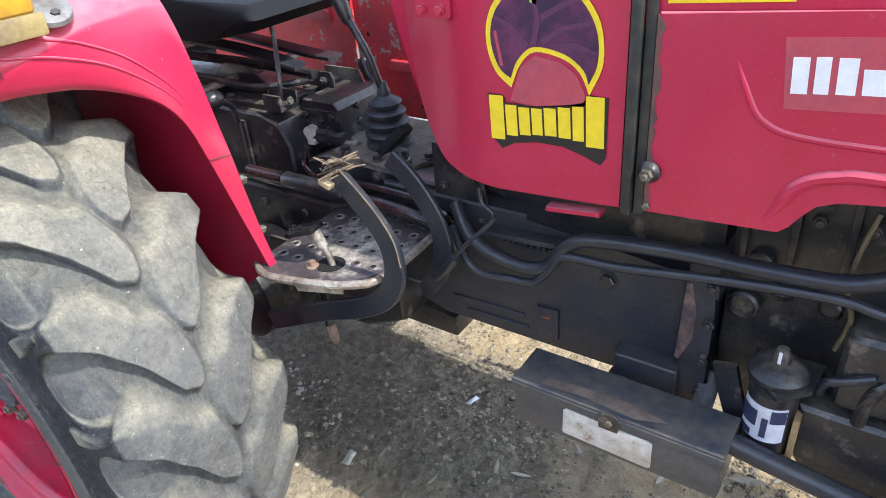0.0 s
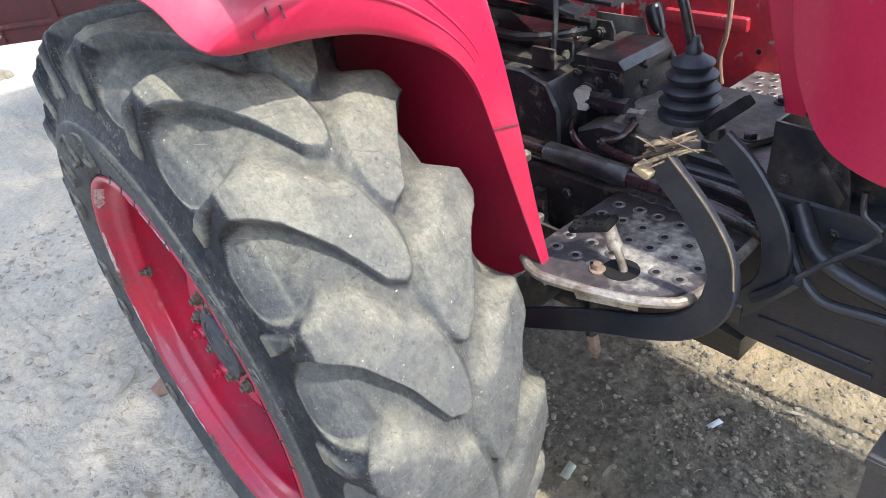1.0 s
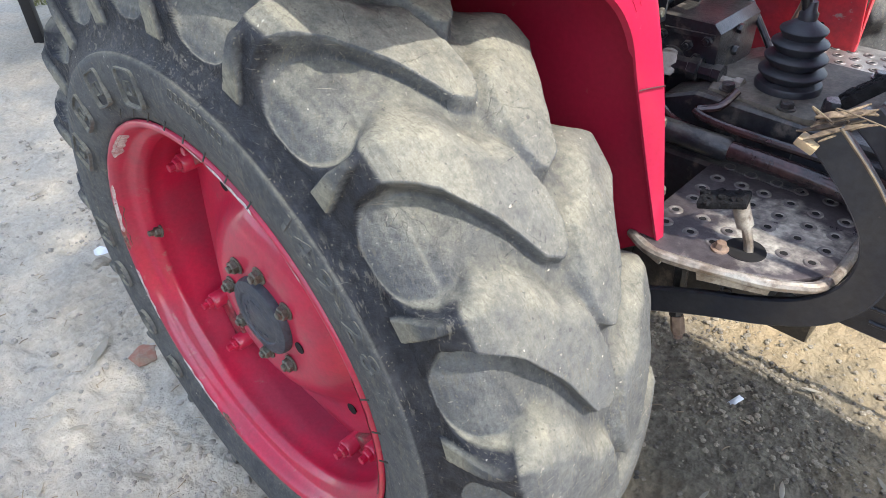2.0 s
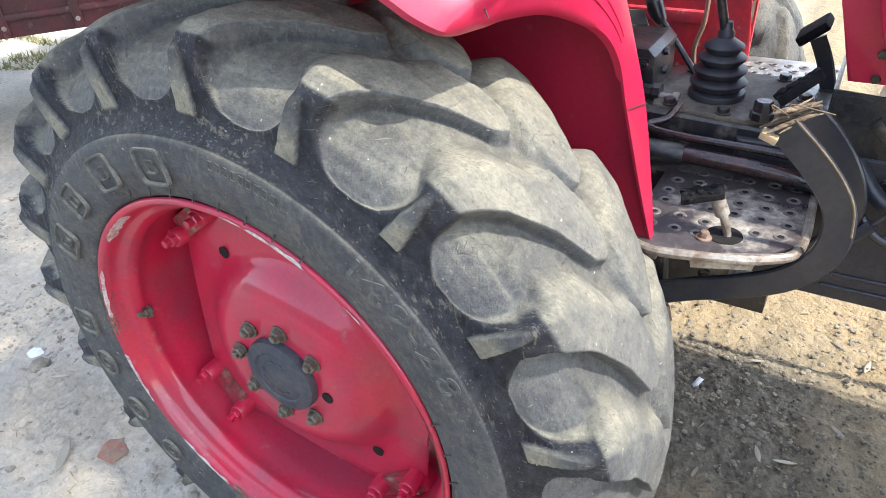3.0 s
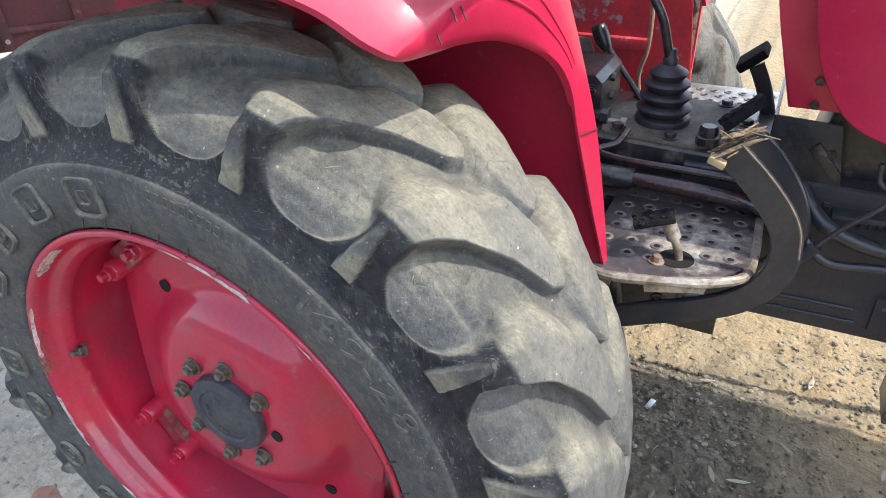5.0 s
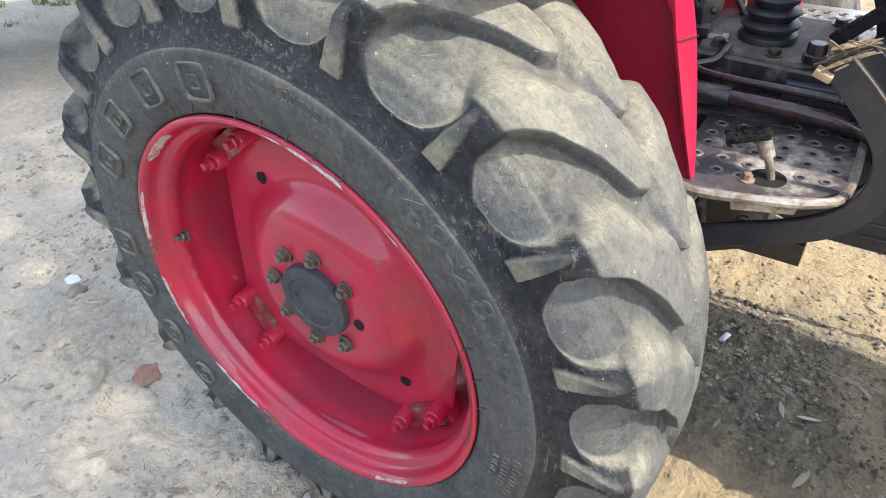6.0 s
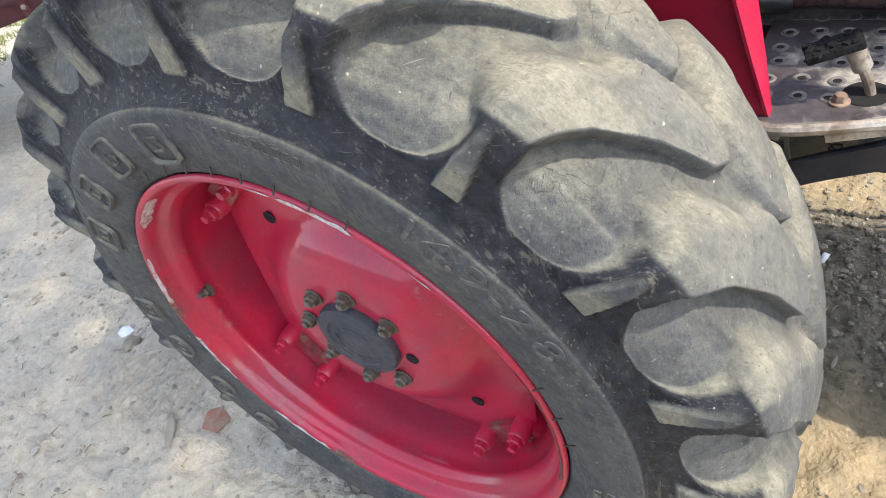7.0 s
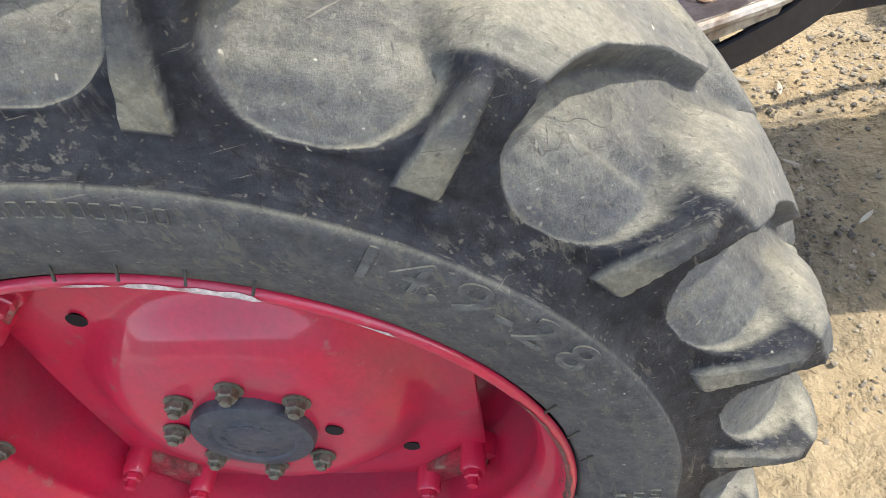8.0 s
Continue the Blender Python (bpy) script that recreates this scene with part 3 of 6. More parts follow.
def build_tyre(parent, mirror=False, cells=76):
    def dense(prof):
        out = []
        for i, s in enumerate(SUB):
            for k in range(s):
                out.append(prof[i] + (prof[i + 1] - prof[i]) * k / s)
        out.append(prof[-1])
        out = np.array(out)
        sm = out.copy()
        for _ in range(2):
            sm[1:-1] = 0.25 * sm[:-2] + 0.5 * sm[1:-1] + 0.25 * sm[2:]
        keep = 24                     # the crease round the sidewall's ring stays sharp
        sm[:keep] = out[:keep]
        return sm
    c, g = dense(CH), dense(LG)
    vpar = np.concatenate([np.arange(s) / s + i for i, s in enumerate(SUB)] + [[len(SUB)]])
    full_c = np.vstack([c, (np.array([2 * YC, 0]) + c[-2::-1] * np.array([-1, 1]))])
    full_g = np.vstack([g, (np.array([2 * YC, 0]) + g[-2::-1] * np.array([-1, 1]))])
    vp = np.concatenate([vpar, vpar[-2::-1]])
    nv = len(full_c)
    nt = LUGS * cells
    th = np.linspace(0, 360, nt, endpoint=False)
    T, C = np.meshgrid(th, np.arange(nv), indexing="ij")
    yc, rc, yg, rg, V = full_c[C, 0], full_c[C, 1], full_g[C, 0], full_g[C, 1], vp[C]
    ypat = 0.4 * yc + 0.6 * yg
    ey = [-.072, -.037, 0.006, .045, .08, .105, .13]
    ee = [-1.8, -3.1, -6.0, -11.0, -16.8, -18.2, -17.6]
    # the net follows the lugs' slant
    T = T + np.interp(np.minimum(ypat, 2 * YC - ypat), ey, ee)
    wob = np.array([[noise.noise(Vector((math.cos(radians(a)) * 4, math.sin(radians(a)) * 4, k * 0.12))) for k in range(nv)] for a in th])
    wob2 = np.array([[noise.noise(Vector((math.cos(radians(a)) * 15, math.sin(radians(a)) * 15, k * 0.35))) for k in range(nv)] for a in th])

    def side(y, offset):
        e = np.interp(y, ey, ee)
        w = np.interp(y, ey, [3.4, 4.0, 6.0, 8.6, 10.5, 12.0, 12.0])
        x = np.clip((.630 - rg) / .090, 0, 1) * (V < 12.6)
        w = PITCH - (PITCH - w) * np.clip(1 - x ** 2.6, 0, 1) ** 0.5
        mid = e + 2.2 + offset + 51.0
        lo = -np.interp(y, ey, [1.7, 1.9, 2.2, 2.2, 2.2, 2.2, 1.2]) - (w - np.interp(y, ey, [3.4, 4.0, 6.0, 8.6, 10.5, 12.0, 12.0])) * 0.5
        d0 = T - mid + wob * 0.35
        d = (d0 - lo + 1.9) % PITCH + lo - 1.9
        hi = lo + w
        ramp = np.interp(y, [-.062, -.042, -.012, .03, .11], [0.9, 2.2, 5.5, 7.0, 6.0])
        ramp = np.minimum(ramp, np.maximum((PITCH - w - 1.5) * 0.9, 0.3))
        deep = np.clip((PITCH - w) / 6.0, 0.25, 1.0) * 1.5
        rise = np.clip((d - lo + deep) / deep, 0, 1) ** 2.6
        m = rise * (1 - sstep(0, 1, (d - hi + 0.6) / ramp))
        m = np.where(x >= 0.999, 1.0, m)
        u = (d - lo) / np.maximum(w, 0.1)
        tip = .134 - .030 * np.clip(u - 0.30, 0, 1) ** 1.5 - .050 * np.clip(0.16 - u, 0, 1)
        nose = 1 - np.clip((y + 0.004 * wob - tip + .010) / .016, 0, 1) ** 0.55
        return m * nose
    near = side(ypat, 0.0)
    far = side(2 * YC - ypat, PITCH * 0.47)
    m = np.maximum(near, far)
    # buttress on each lug's end
    ds = (T - 51.3 + PITCH / 2) % PITCH - PITCH / 2
    half = 1.78 - 1.10 * np.clip((rg - .530) / .09, 0, 1)
    stub = sstep(0.16, -0.16, (np.abs(ds - 0.3) - half) * 1.6) * sstep(.529, .534, rg) * sstep(.632, .615, rg) * (C < nv // 2)
    y = yc + (yg - yc) * m
    r = rc + (rg - rc) * m
    y = y - stub * (0.0070 + 0.0025 * np.clip((rg - .53) / .07, 0, 1))
    ring = np.exp(-((r - .402) / .004) ** 2) + np.exp(-((r - .418) / .003) ** 2)
    r = r + (0.003 * wob + 0.0012 * wob2) * (V > 8) - np.where(ypat > YC, 0.060 * ((ypat - YC) / 0.2) ** 2, 0.0)
    y = y - 0.002 * ring * (C < nv // 2)
    a = np.radians(T)
    co = np.stack([r * np.cos(a), y if not mirror else -y, r * np.sin(a)], axis=-1).reshape(-1, 3)
    chan = sstep(0.40, 0.72, 1 - m) * sstep(8.0, 8.3, V)
    top = sstep(11.8, 12.3, V)
    lowd = 1.0 - 0.42 * sstep(10.5, 13.0, V) * sstep(.25, .9, 1 - m)
    dust = np.maximum(np.maximum(chan * lowd, top * np.maximum(m, lowd)), stub * (1.62 - 1.10 * np.clip((rg - .565) / .045, 0, 1)))
    dust = np.maximum(dust, np.where((V > 1) & (V < 5.4), 0.66, 0.17))
    idx = np.arange(nt * nv).reshape(nt, nv)
    nxt = np.roll(idx, -1, axis=0)
    quads = np.stack([idx[:, :-1], nxt[:, :-1], nxt[:, 1:], idx[:, 1:]], axis=-1).reshape(-1, 4)
    if not mirror:
        quads = quads[:, ::-1]
    me = bpy.data.meshes.new("tyre")
    me.from_pydata(co.tolist(), [], quads.tolist())
    me.attributes.new("dust", "FLOAT", "POINT").data.foreach_set("value", dust.reshape(-1).astype(np.float32))
    me.materials.append(M_TYRE)
    me.shade_smooth()
    ob = new("tyre", me)
    ob.parent = parent
    tagged(ob, "black rubber tyre with chevron lugs under pale mud dust")
    return ob


RIM = [(.360, -.030), (.376, -.050), (.386, -.060), (.3915, -.066), (.3905, -.0705), (.387, -.0725), (.382, -.0715), (.3775, -.066), (.3745, -.056), (.372, -.046), (.368, -.040), (.360, -.037), (.356, -.032), (.3525, -.024), (.350, -.019), (.350, -.012), (.3525, -.006),
       (.351, .012), (.3500, .030), (.3495, .060), (.3480, .095), (.341, .116), (.328, .130), (.326, .205), (.342, .225), (.350, .270), (.358, .310), (.380, .335), (.395, .345),
       (.395, .338), (.372, .322), (.362, .300), (.354, .260), (.348, .222), (.334, .196), (.334, .136), (.354, .110), (.358, .060), (.360, .020), (.364, -.010)]


LIP_R, LIP_Y = [.372, .3745, .3775, .382, .387, .3905], [-.046, -.056, -.066, -.0715, -.0725, -.0705]


def dusty(o, amount):
    n = len(o.data.vertices)
    o.data.attributes.new("dust", "FLOAT", "POINT").data.foreach_set("value", np.full(n, amount, np.float32))
    return o


def build_wheel():
    bm = lathe(RIM, 128, close=True)
    wheel = part("rear_wheel", bm, M_REDW, tractor, "crimson steel wheel rim with chipped lip", smooth=50)
    wheel.location = HUB
    build_tyre(wheel)
    # dished centre disc, pulled out to the clamps at four places
    prof = [(.060, .004), (.118, .000), (.134, .000), (.152, .004), (.170, .012), (.187, .024), (.203, .039), (.215, .049), (.228, .0555), (.248, .0585), (.270, .059), (.296, .060), (.300, .064), (.296, .069), (.240, .066), (.205, .052), (.160, .024), (.136, .010), (.060, .012)]
    disc = lathe(prof, 144)
    for v in disc.verts:
        rr = math.hypot(v.co.x, v.co.z)
        if rr > 0.258:
            a = (math.degrees(math.atan2(v.co.z, v.co.x)) - 83 + 45) % 90 - 45
            reach = min(.345, .277 / math.cos(radians(a)))
            k = (.258 + (rr - .258) / (.300 - .258) * (reach - .258)) / rr
            v.co.x *= k
            v.co.z *= k
    part("wheel_disc", disc, M_REDW, wheel, "glossy crimson dished steel wheel centre", smooth=50)
    cap = lathe([(0.0, -.014), (.044, -.0145), (.047, -.0125), (.052, -.0125), (.055, -.0150), (.068, -.0145), (.0755, -.0115), (.078, -.005), (.078, .004)], 64)
    part("hub_cap", cap, M_CAP, wheel, "dull slate-grey round hub cap with worn cast marks")
    for k in range(9):
        a = radians(40 + 32 * k)
        bm = box(-.0032, -.0155, -.0065, .0032, -.0135, .0065, 0.0006, m=Matrix.Rotation(-a, 4, "Y") @ Matrix.Translation((.036, 0, 0)))
        part("cast_mark", bm, M_CAP, wheel)
    nut = None
    for k in range(8):
        a = radians(36 + 45 * k)
        p = Vector((.1015 * math.cos(a), 0, .1015 * math.sin(a)))
        if k == 7:
            h = lathe([(.0115, -.0015), (.0115, .0), (.0085, .004), (0, .0045)], 20, centre=p)
            part("empty_stud_hole", h, M_HOLE, wheel)
            continue
        bm = hexnut(.0132, .012, .0072, .006, .0172)
        o = part("wheel_nut", bm, M_NUT, wheel, smooth=30) if nut is None else obj("wheel_nut", nut.data, None, wheel)
        nut = nut or o
        o.matrix_basis = Matrix.Translation(p) @ Matrix.Rotation(radians(17 * k), 4, "Y")
    for k in range(4):
        a = radians(38 + 90 * k)
        p = Vector((.239 * math.cos(a), .0555, .239 * math.sin(a)))
        part("disc_hole", lathe([(.0125, -.001), (.0115, .0005), (.009, .006), (0, .0065)], 20, centre=p), M_HOLE, wheel)
        # clamp pad and two sleeved bolts
        mm = Matrix.Rotation(-a, 4, "Y")
        pad = box(.300, .050, -.068, .347, .086, -.036, 0.005, m=mm)
        box(.300, .050, .036, .347, .086, .068, 0.005, bm=pad, m=mm)
        box(.306, .062, -.040, .345, .084, .040, 0.004, bm=pad, m=mm)
        clamp = part("rim_clamp", pad, M_REDW, wheel)
        part("bracket", box(.297, .044, -.050, .344, .066, .046, 0.004, m=mm @ Matrix.Rotation(radians(4), 4, "X")), M_DIRTRED, clamp, "bare dirty steel bracket")
        for s in (-1, 1):
            b = radians(38 + 90 * k + 9.6 * s)
            q = Vector((.316 * math.cos(b), 0, .316 * math.sin(b)))
            bm = lathe([(.0185, .074), (.0185, .024), (.0165, .021)], 20, centre=q)
            part("bolt_sleeve", bm, M_REDW, clamp)
            bm = hexnut(.0135, .010, .008, .012, m=Matrix.Translation(q + Vector((0, .021, 0))) @ Matrix.Rotation(b, 4, "Y"))
            part("clamp_bolt", bm, M_REDW, clamp, smooth=30)
    va = radians(175.3)
    vp = Vector((.343 * math.cos(va), -.012, .343 * math.sin(va)))
    part("valve", hexnut(.0105, .012, .006, .012, .013, m=Matrix.Translation(vp) @ Matrix.Rotation(radians(-15), 4, "X")), M_NUT, wheel, "dull zinc tyre valve", smooth=30)
    # bare scratches on the lip
    for a0, a1, w, rc in ((123, 140, .009, .3768), (154, 174, .006, .3800), (188, 207, .009, .3845), (222, 243, .008, .3845), (61, 77, .009, .3855), (78, 84, .005, .3855), (45, 50, .004, .3860), (293, 308, .006, .3800)):
        rows = []
        for a in np.linspace(a0, a1, 30):
            ww = w * (0.75 + 0.6 * noise.noise(Vector((a * 0.32, w * 90, 0)))) * min(1, (a - a0) * 0.9 + .1, (a1 - a) * 0.9 + .1)
            ca, sa = math.cos(radians(a)), math.sin(radians(a))
            row = []
            for rr in (rc - ww * .5, rc, rc + ww * .5):
                yy = np.interp(rr, LIP_R, LIP_Y) - .0012
                row.append((rr * ca, yy, rr * sa))
            rows.append(row)
        part("bare_scratch", loft(rows), M_SCRATCH, wheel)
    # raised marks on the sidewall: plain blocks for the maker's name, then the size
    for a, w in ((-137, .9), (-152, 1), (-168, 1), (178, .9), (150, 1), (133, .85), (115, 1), (98, 1)):
        side_mark(wheel, a, .450, .066 * w, .060, .0042, a < -100)
        side_mark(wheel, a, .450, .024 * w, .022, .0030, a < -100)
    for ch, a in (("1", 53.0), ("4", 49.0), (".", 46.2), ("9", 43.2), ("-", 39.0), ("2", 35.0), ("8", 29.5)):
        me = text_mesh(ch, .050, .0018)
        o = dusty(obj("size_mark", me, M_TYRE, wheel), 0.98)
        place_mark(o, a, .474, -.0839)
        o.matrix_basis = o.matrix_basis @ Matrix.Diagonal((1.35, 1.0, 1.0, 1.0))
    for k in range(9):
        side_mark(wheel, 82 - 1.6 * k, .479, .009, .015, .0012)
    for row in range(3):
        for k in range(5 - row):
            side_mark(wheel, -6 - 2.6 * k - row, .474 - .018 * row, .013, .012, .0014)
    for a in (112, 104, 97, 90, 83, 76, 69, 62, 20, 12, 4):
        o = part("mould_tick", box(-.0012, -.014, -.0005, .0012, .012, .0012, 0.0004), M_SEAL, wheel)
        place_mark(o, a, .412, -.0735)
        o.matrix_basis = o.matrix_basis @ Matrix.Rotation(radians(-22), 4, "X")
    # rust where the lip has been knocked
    for a0, a1, w in ((-14, 24, .012), (162, 181, .010), (244, 252, .006)):
        rows = []
        for a in np.linspace(a0, a1, 40):
            ww = w * (0.8 + 0.5 * noise.noise(Vector((a * 0.3, w * 70, 3)))) * min(1, (a - a0) * 0.5 + .1, (a1 - a) * 0.5 + .1)
            ca, sa = math.cos(radians(a)), math.sin(radians(a))
            rows.append([(rr * ca, np.interp(rr, LIP_R, LIP_Y) - .0012, rr * sa) for rr in (.380 - ww * .5, .380, .380 + ww * .5)])
        part("rust_patch", loft(rows), M_DIRTY, wheel, "rusted bare patch on the rim lip")
    return wheel


def place_mark(o, a, r, y):
    ca = radians(a)
    o.matrix_basis = Matrix.Translation((r * math.cos(ca), y, r * math.sin(ca))) @ Matrix.Rotation(-(ca - math.pi / 2), 4, "Y") @ Matrix.Rotation(radians(90), 4, "X")


def side_mark(wheel, a, r, w, h, depth=.0036, round_=False):
    """A raised rounded outline block on the sidewall."""
    bm = bmesh.new()
    n = 28
    rings = []
    for s, d in ((1.0, -.002), (0.97, depth), (0.88, depth), (0.84, -.002)):
        ring = []
        for k in range(n):
            t = 2 * math.pi * k / n
            e = 1.0 if round_ else 0.36
            ring.append(bm.verts.new((w / 2 * s * math.copysign(abs(math.cos(t)) ** e, math.cos(t)), h / 2 * s * math.copysign(abs(math.sin(t)) ** e, math.sin(t)), d)))
        rings.append(ring)
    for p, q in zip(rings, rings[1:]):
        for k in range(n):
            bm.faces.new((p[k], p[(k + 1) % n], q[(k + 1) % n], q[k]))
    o = dusty(part("side_mark", bm, M_TYRE, wheel), 1.08)
    place_mark(o, a, r, -.0840)


build_wheel()


# ------------------------------------------------ mudguard
OUT = [(-.45, -.06, 1.26), (-.22, -.070, 1.355), (.0, -.070, 1.372), (.16, -.052, 1.345), (.29, -.018, 1.305), (.36, -.010, 1.268), (.388, .010, 1.252), (.400, .060, 1.247), (.408, .12, 1.243), (.425, .20, 1.228), (.455, .275, 1.190), (.474, .312, 1.140), (.486, .332, 1.06), (.512, .352, .93), (.538, .367, .818)]
INN = [(-.48, .385, 1.30), (-.24, .385, 1.41), (.0, .385, 1.43), (.17, .385, 1.425), (.30, .383, 1.395), (.366, .380, 1.355), (.394, .378, 1.335), (.408, .377, 1.318), (.420, .376, 1.30), (.438, .374, 1.265), (.456, .372, 1.215), (.472, .371, 1.165), (.503, .367, 1.06), (.525, .372, .93), (.538, .384, .818)]


FENDER_ROWS = []


def build_fender():
    o, i = smooth_path(OUT, 6), smooth_path(INN, 6)
    rows = []
    for k, (a, b) in enumerate(zip(o, i)):
        row = []
        wdt = (b - a).length
        bulge = min(0.05, 0.16 * wdt) * min(1.0, wdt / .16)
        out = Vector((0.55, -0.35, 0.76)) if k > 34 else Vector((0.25, -0.35, 0.9))
        lip = a + Vector((-.010, 0.004, -.006)) * (1 if wdt > .05 else .4)
        row.append(lip)
        for t in (0, .04, .12, .24, .4, .56, .72, .86, .95, 1.0):
            p = a.lerp(b, t)
            p = p + out.normalized() * bulge * (1 - (2 * t - 1) ** 4) * (0.9 if t < .6 else 0.7)
            row.append(p)
        rows.append(row)
    FENDER_ROWS.extend(rows)
    bm = solid(loft(rows), 0.003)
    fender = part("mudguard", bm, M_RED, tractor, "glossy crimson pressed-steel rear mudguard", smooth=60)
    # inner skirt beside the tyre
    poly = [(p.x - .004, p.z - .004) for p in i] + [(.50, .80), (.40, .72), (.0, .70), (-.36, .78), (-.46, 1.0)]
    part("inner_skirt", prism(poly, .3685, .3715, "y"), M_REDIN, fender, "inner skirt in crimson darkened for its shade")
    # seam where two sheets meet
    ks = 72
    seam = tube([Vector(p) + Vector((.0025, -.002, .001)) for p in rows[ks][1:]], .0010, 6, 2)
    part("seam", seam, M_MAROON, fender)
    for col in (4, 5):
        bead = [Vector(r[col]) + Vector((.0005, -.0005, .0005)) for r in rows[24:66]]
        part("pressed_bead", tube(bead, .0022, 8, 1, radii=[.0004, .0022, .0024, .0022, .0004]), M_RED, fender)
    return fender


fender = build_fender()


# ------------------------------------------------ mudguard fittings
# ink strokes on the lip
skin = [Vector(p) for r in FENDER_ROWS for p in r[1:]]
for k in range(3):
    want = Vector((.421 + .004 * k, .050 + .017 * k, 1.268 - .0015 * k))
    near_ = min(skin, key=lambda p: (p - want).length)
    want.x, want.z = near_.x + .004, near_.z + .004
    part("ink_bar", tube([want + Vector((-.004, .001, .007)), want + Vector((.003, 0, -.007))], .0011, 6, 2, straight=True), M_INK, fender)
lamp = thing("indicator_lamp", "dirty amber plastic indicator lamp on the crimson mudguard", "lamp", at=(.385, .10, 1.335))
part("lens", box(-.055, -.062, .018, .062, .055, .085, .012, segs=3), M_AMBER, lamp)
part("lamp_base", box(-.060, -.066, -.012, .066, .060, .020, .006), mat("dull_yellow_plastic", (0.34, 0.26, 0.10), 0.6, alt=(0.2, 0.15, 0.08), alt_scale=20.0), lamp)
foot = min(skin, key=lambda p: math.hypot(p.x - .375, p.y - .225))
fx_, fy_, fz_ = foot.x, foot.y, foot.z
grab = part("grab_rail", tube([(fx_, fy_, fz_), (fx_, fy_, fz_ + .06), (fx_ - .01, fy_ + .02, fz_ + .13), (.20, .27, 1.60), (.0, .27, 1.60), (-.1, .27, 1.40)], .0145, 14), M_IRON, tractor, "black steel grab rail")
foot_bm = lathe([(.0, .010), (.020, .010), (.024, .008), (.040, .006), (.046, .003), (.047, -.004)], 32, "z")
bmesh.ops.transform(foot_bm, matrix=Matrix.Translation((fx_ + .012, fy_ - .008, fz_)) @ Matrix.Rotation(radians(24), 4, Vector((.3, 1, 0))) @ Matrix.Diagonal((1.15, .8, 1, 1)), verts=foot_bm.verts)
part("rail_foot", foot_bm, mat("bare_grey_flange", (0.24, 0.24, 0.23), 0.55, 0.3, alt=(0.15, 0.13, 0.12), alt_scale=25.0), grab, "dull grey oval flange")
bolt_at("bolt", (fx_ + .045, fy_ - .006, fz_ - .010), (.4, -.2, 1), .008, .006, grab, M_IRON)
bolt_at("mudguard_bolt", (.500, .374, 1.003), (.1, 1, .1), .010, .010, tractor, M_NUT, .005, .004)
bolt_at("mudguard_bolt", (.518, .378, .900), (.1, 1, .1), .009, .009, tractor, M_NUT, .005, .004)


# ------------------------------------------------ castings
def blk(name, label, mat_, *a, bevel=0.006, parent=tractor):
    return part(name, box(*a, bevel=bevel), mat_, parent, label)


hyd = part("hydraulic_housing", prism([(-.30, .70), (.30, .70), (.33, .76), (.33, .93), (.30, .985), (.24, 1.002), (-.30, 1.002)], .655, .98, "y", .014, segs=3), M_IRON, tractor, "greasy black cast hydraulic housing")
blk("rib", "", M_IRON, -.05, .648, .74, -.02, .66, .98, parent=hyd)
blk("rib", "", M_IRON, .17, .648, .74, .19, .66, .98, parent=hyd)
blk("top_cover", "", M_IRON, -.25, .68, .998, .27, .95, 1.016, bevel=.005, parent=hyd)
for bx, by in ((-.20, .70), (-.05, .70), (.10, .70), (.245, .70), (.245, .82), (.245, .93), (-.05, .93), (.1, .93)):
    bolt_at("cover_bolt", (bx, by, 1.015), (0, 0, 1), .010, .008, hyd, M_IRON)
valve = part("valve_block", prism([(.31, .885), (.425, .885), (.440, .90), (.440, 1.015), (.425, 1.03), (.325, 1.03), (.31, 1.01)], .695, .86, "y", .008), M_IRON, tractor, "oily black hydraulic valve block")
part("seam_ridge", prism([(.335, 1.000), (.430, 1.003), (.430, 1.012), (.335, 1.009)], .690, .70, "y", .003), M_IRON, valve)
bolt_at("plug", (.357, .686, .950), (.25, -1, .1), .0235, .020, valve, M_PALE, .0, .0, .024, "pale dusty hex plug")
part("plug_boss", lathe([(.027, .70), (.027, .690), (.022, .688)], 24, centre=(.357, 0, .950)), M_IRON, valve)
part("union", lathe([(.017, .372), (.017, .40), (.021, .402), (.021, .42), (.015, .422), (.015, .445), (.019, .447), (.019, .462)], 8, "x", (0, .683, .950)), M_IRON, valve, "greasy pipe union")
part("union", lathe([(.011, .455), (.011, .485), (.015, .487), (.015, .50)], 8, "x", (0, .684, .940)), M_STEEL, valve, "bare steel pipe union")
for bx, bz in ((.335, .995), (.385, .985), (.42, 1.0), (.425, .915), (.405, .965)):
    bolt_at("block_bolt", (bx, .694, bz), (0, -1, 0), .0095, .010, valve, M_IRON, .005, .003)
for bz in (.92, .97, 1.01):
    bolt_at("block_bolt", (.441, .76, bz), (1, 0, 0), .009, .009, valve, M_IRON)
brk = part("lever_bracket", prism([(.235, 1.015), (.352, 1.015), (.355, 1.060), (.345, 1.080), (.308, 1.080), (.288, 1.052), (.235, 1.045)], .790, .797, "y", .002), M_IRON, tractor, "black steel lever bracket")
bolt_at("pivot_bolt", (.325, .790, 1.058), (0, -1, 0), .011, .010, brk, M_IRON, .006, .006)
part("back_plate", prism([(.25, .98), (.385, .975), (.40, .99), (.365, 1.068), (.25, 1.068)], .87, .876, "y", .002), mat("pale_grey_steel", (0.20, 0.20, 0.19), 0.5, 0.3, alt=(0.12, 0.11, 0.1)), brk)
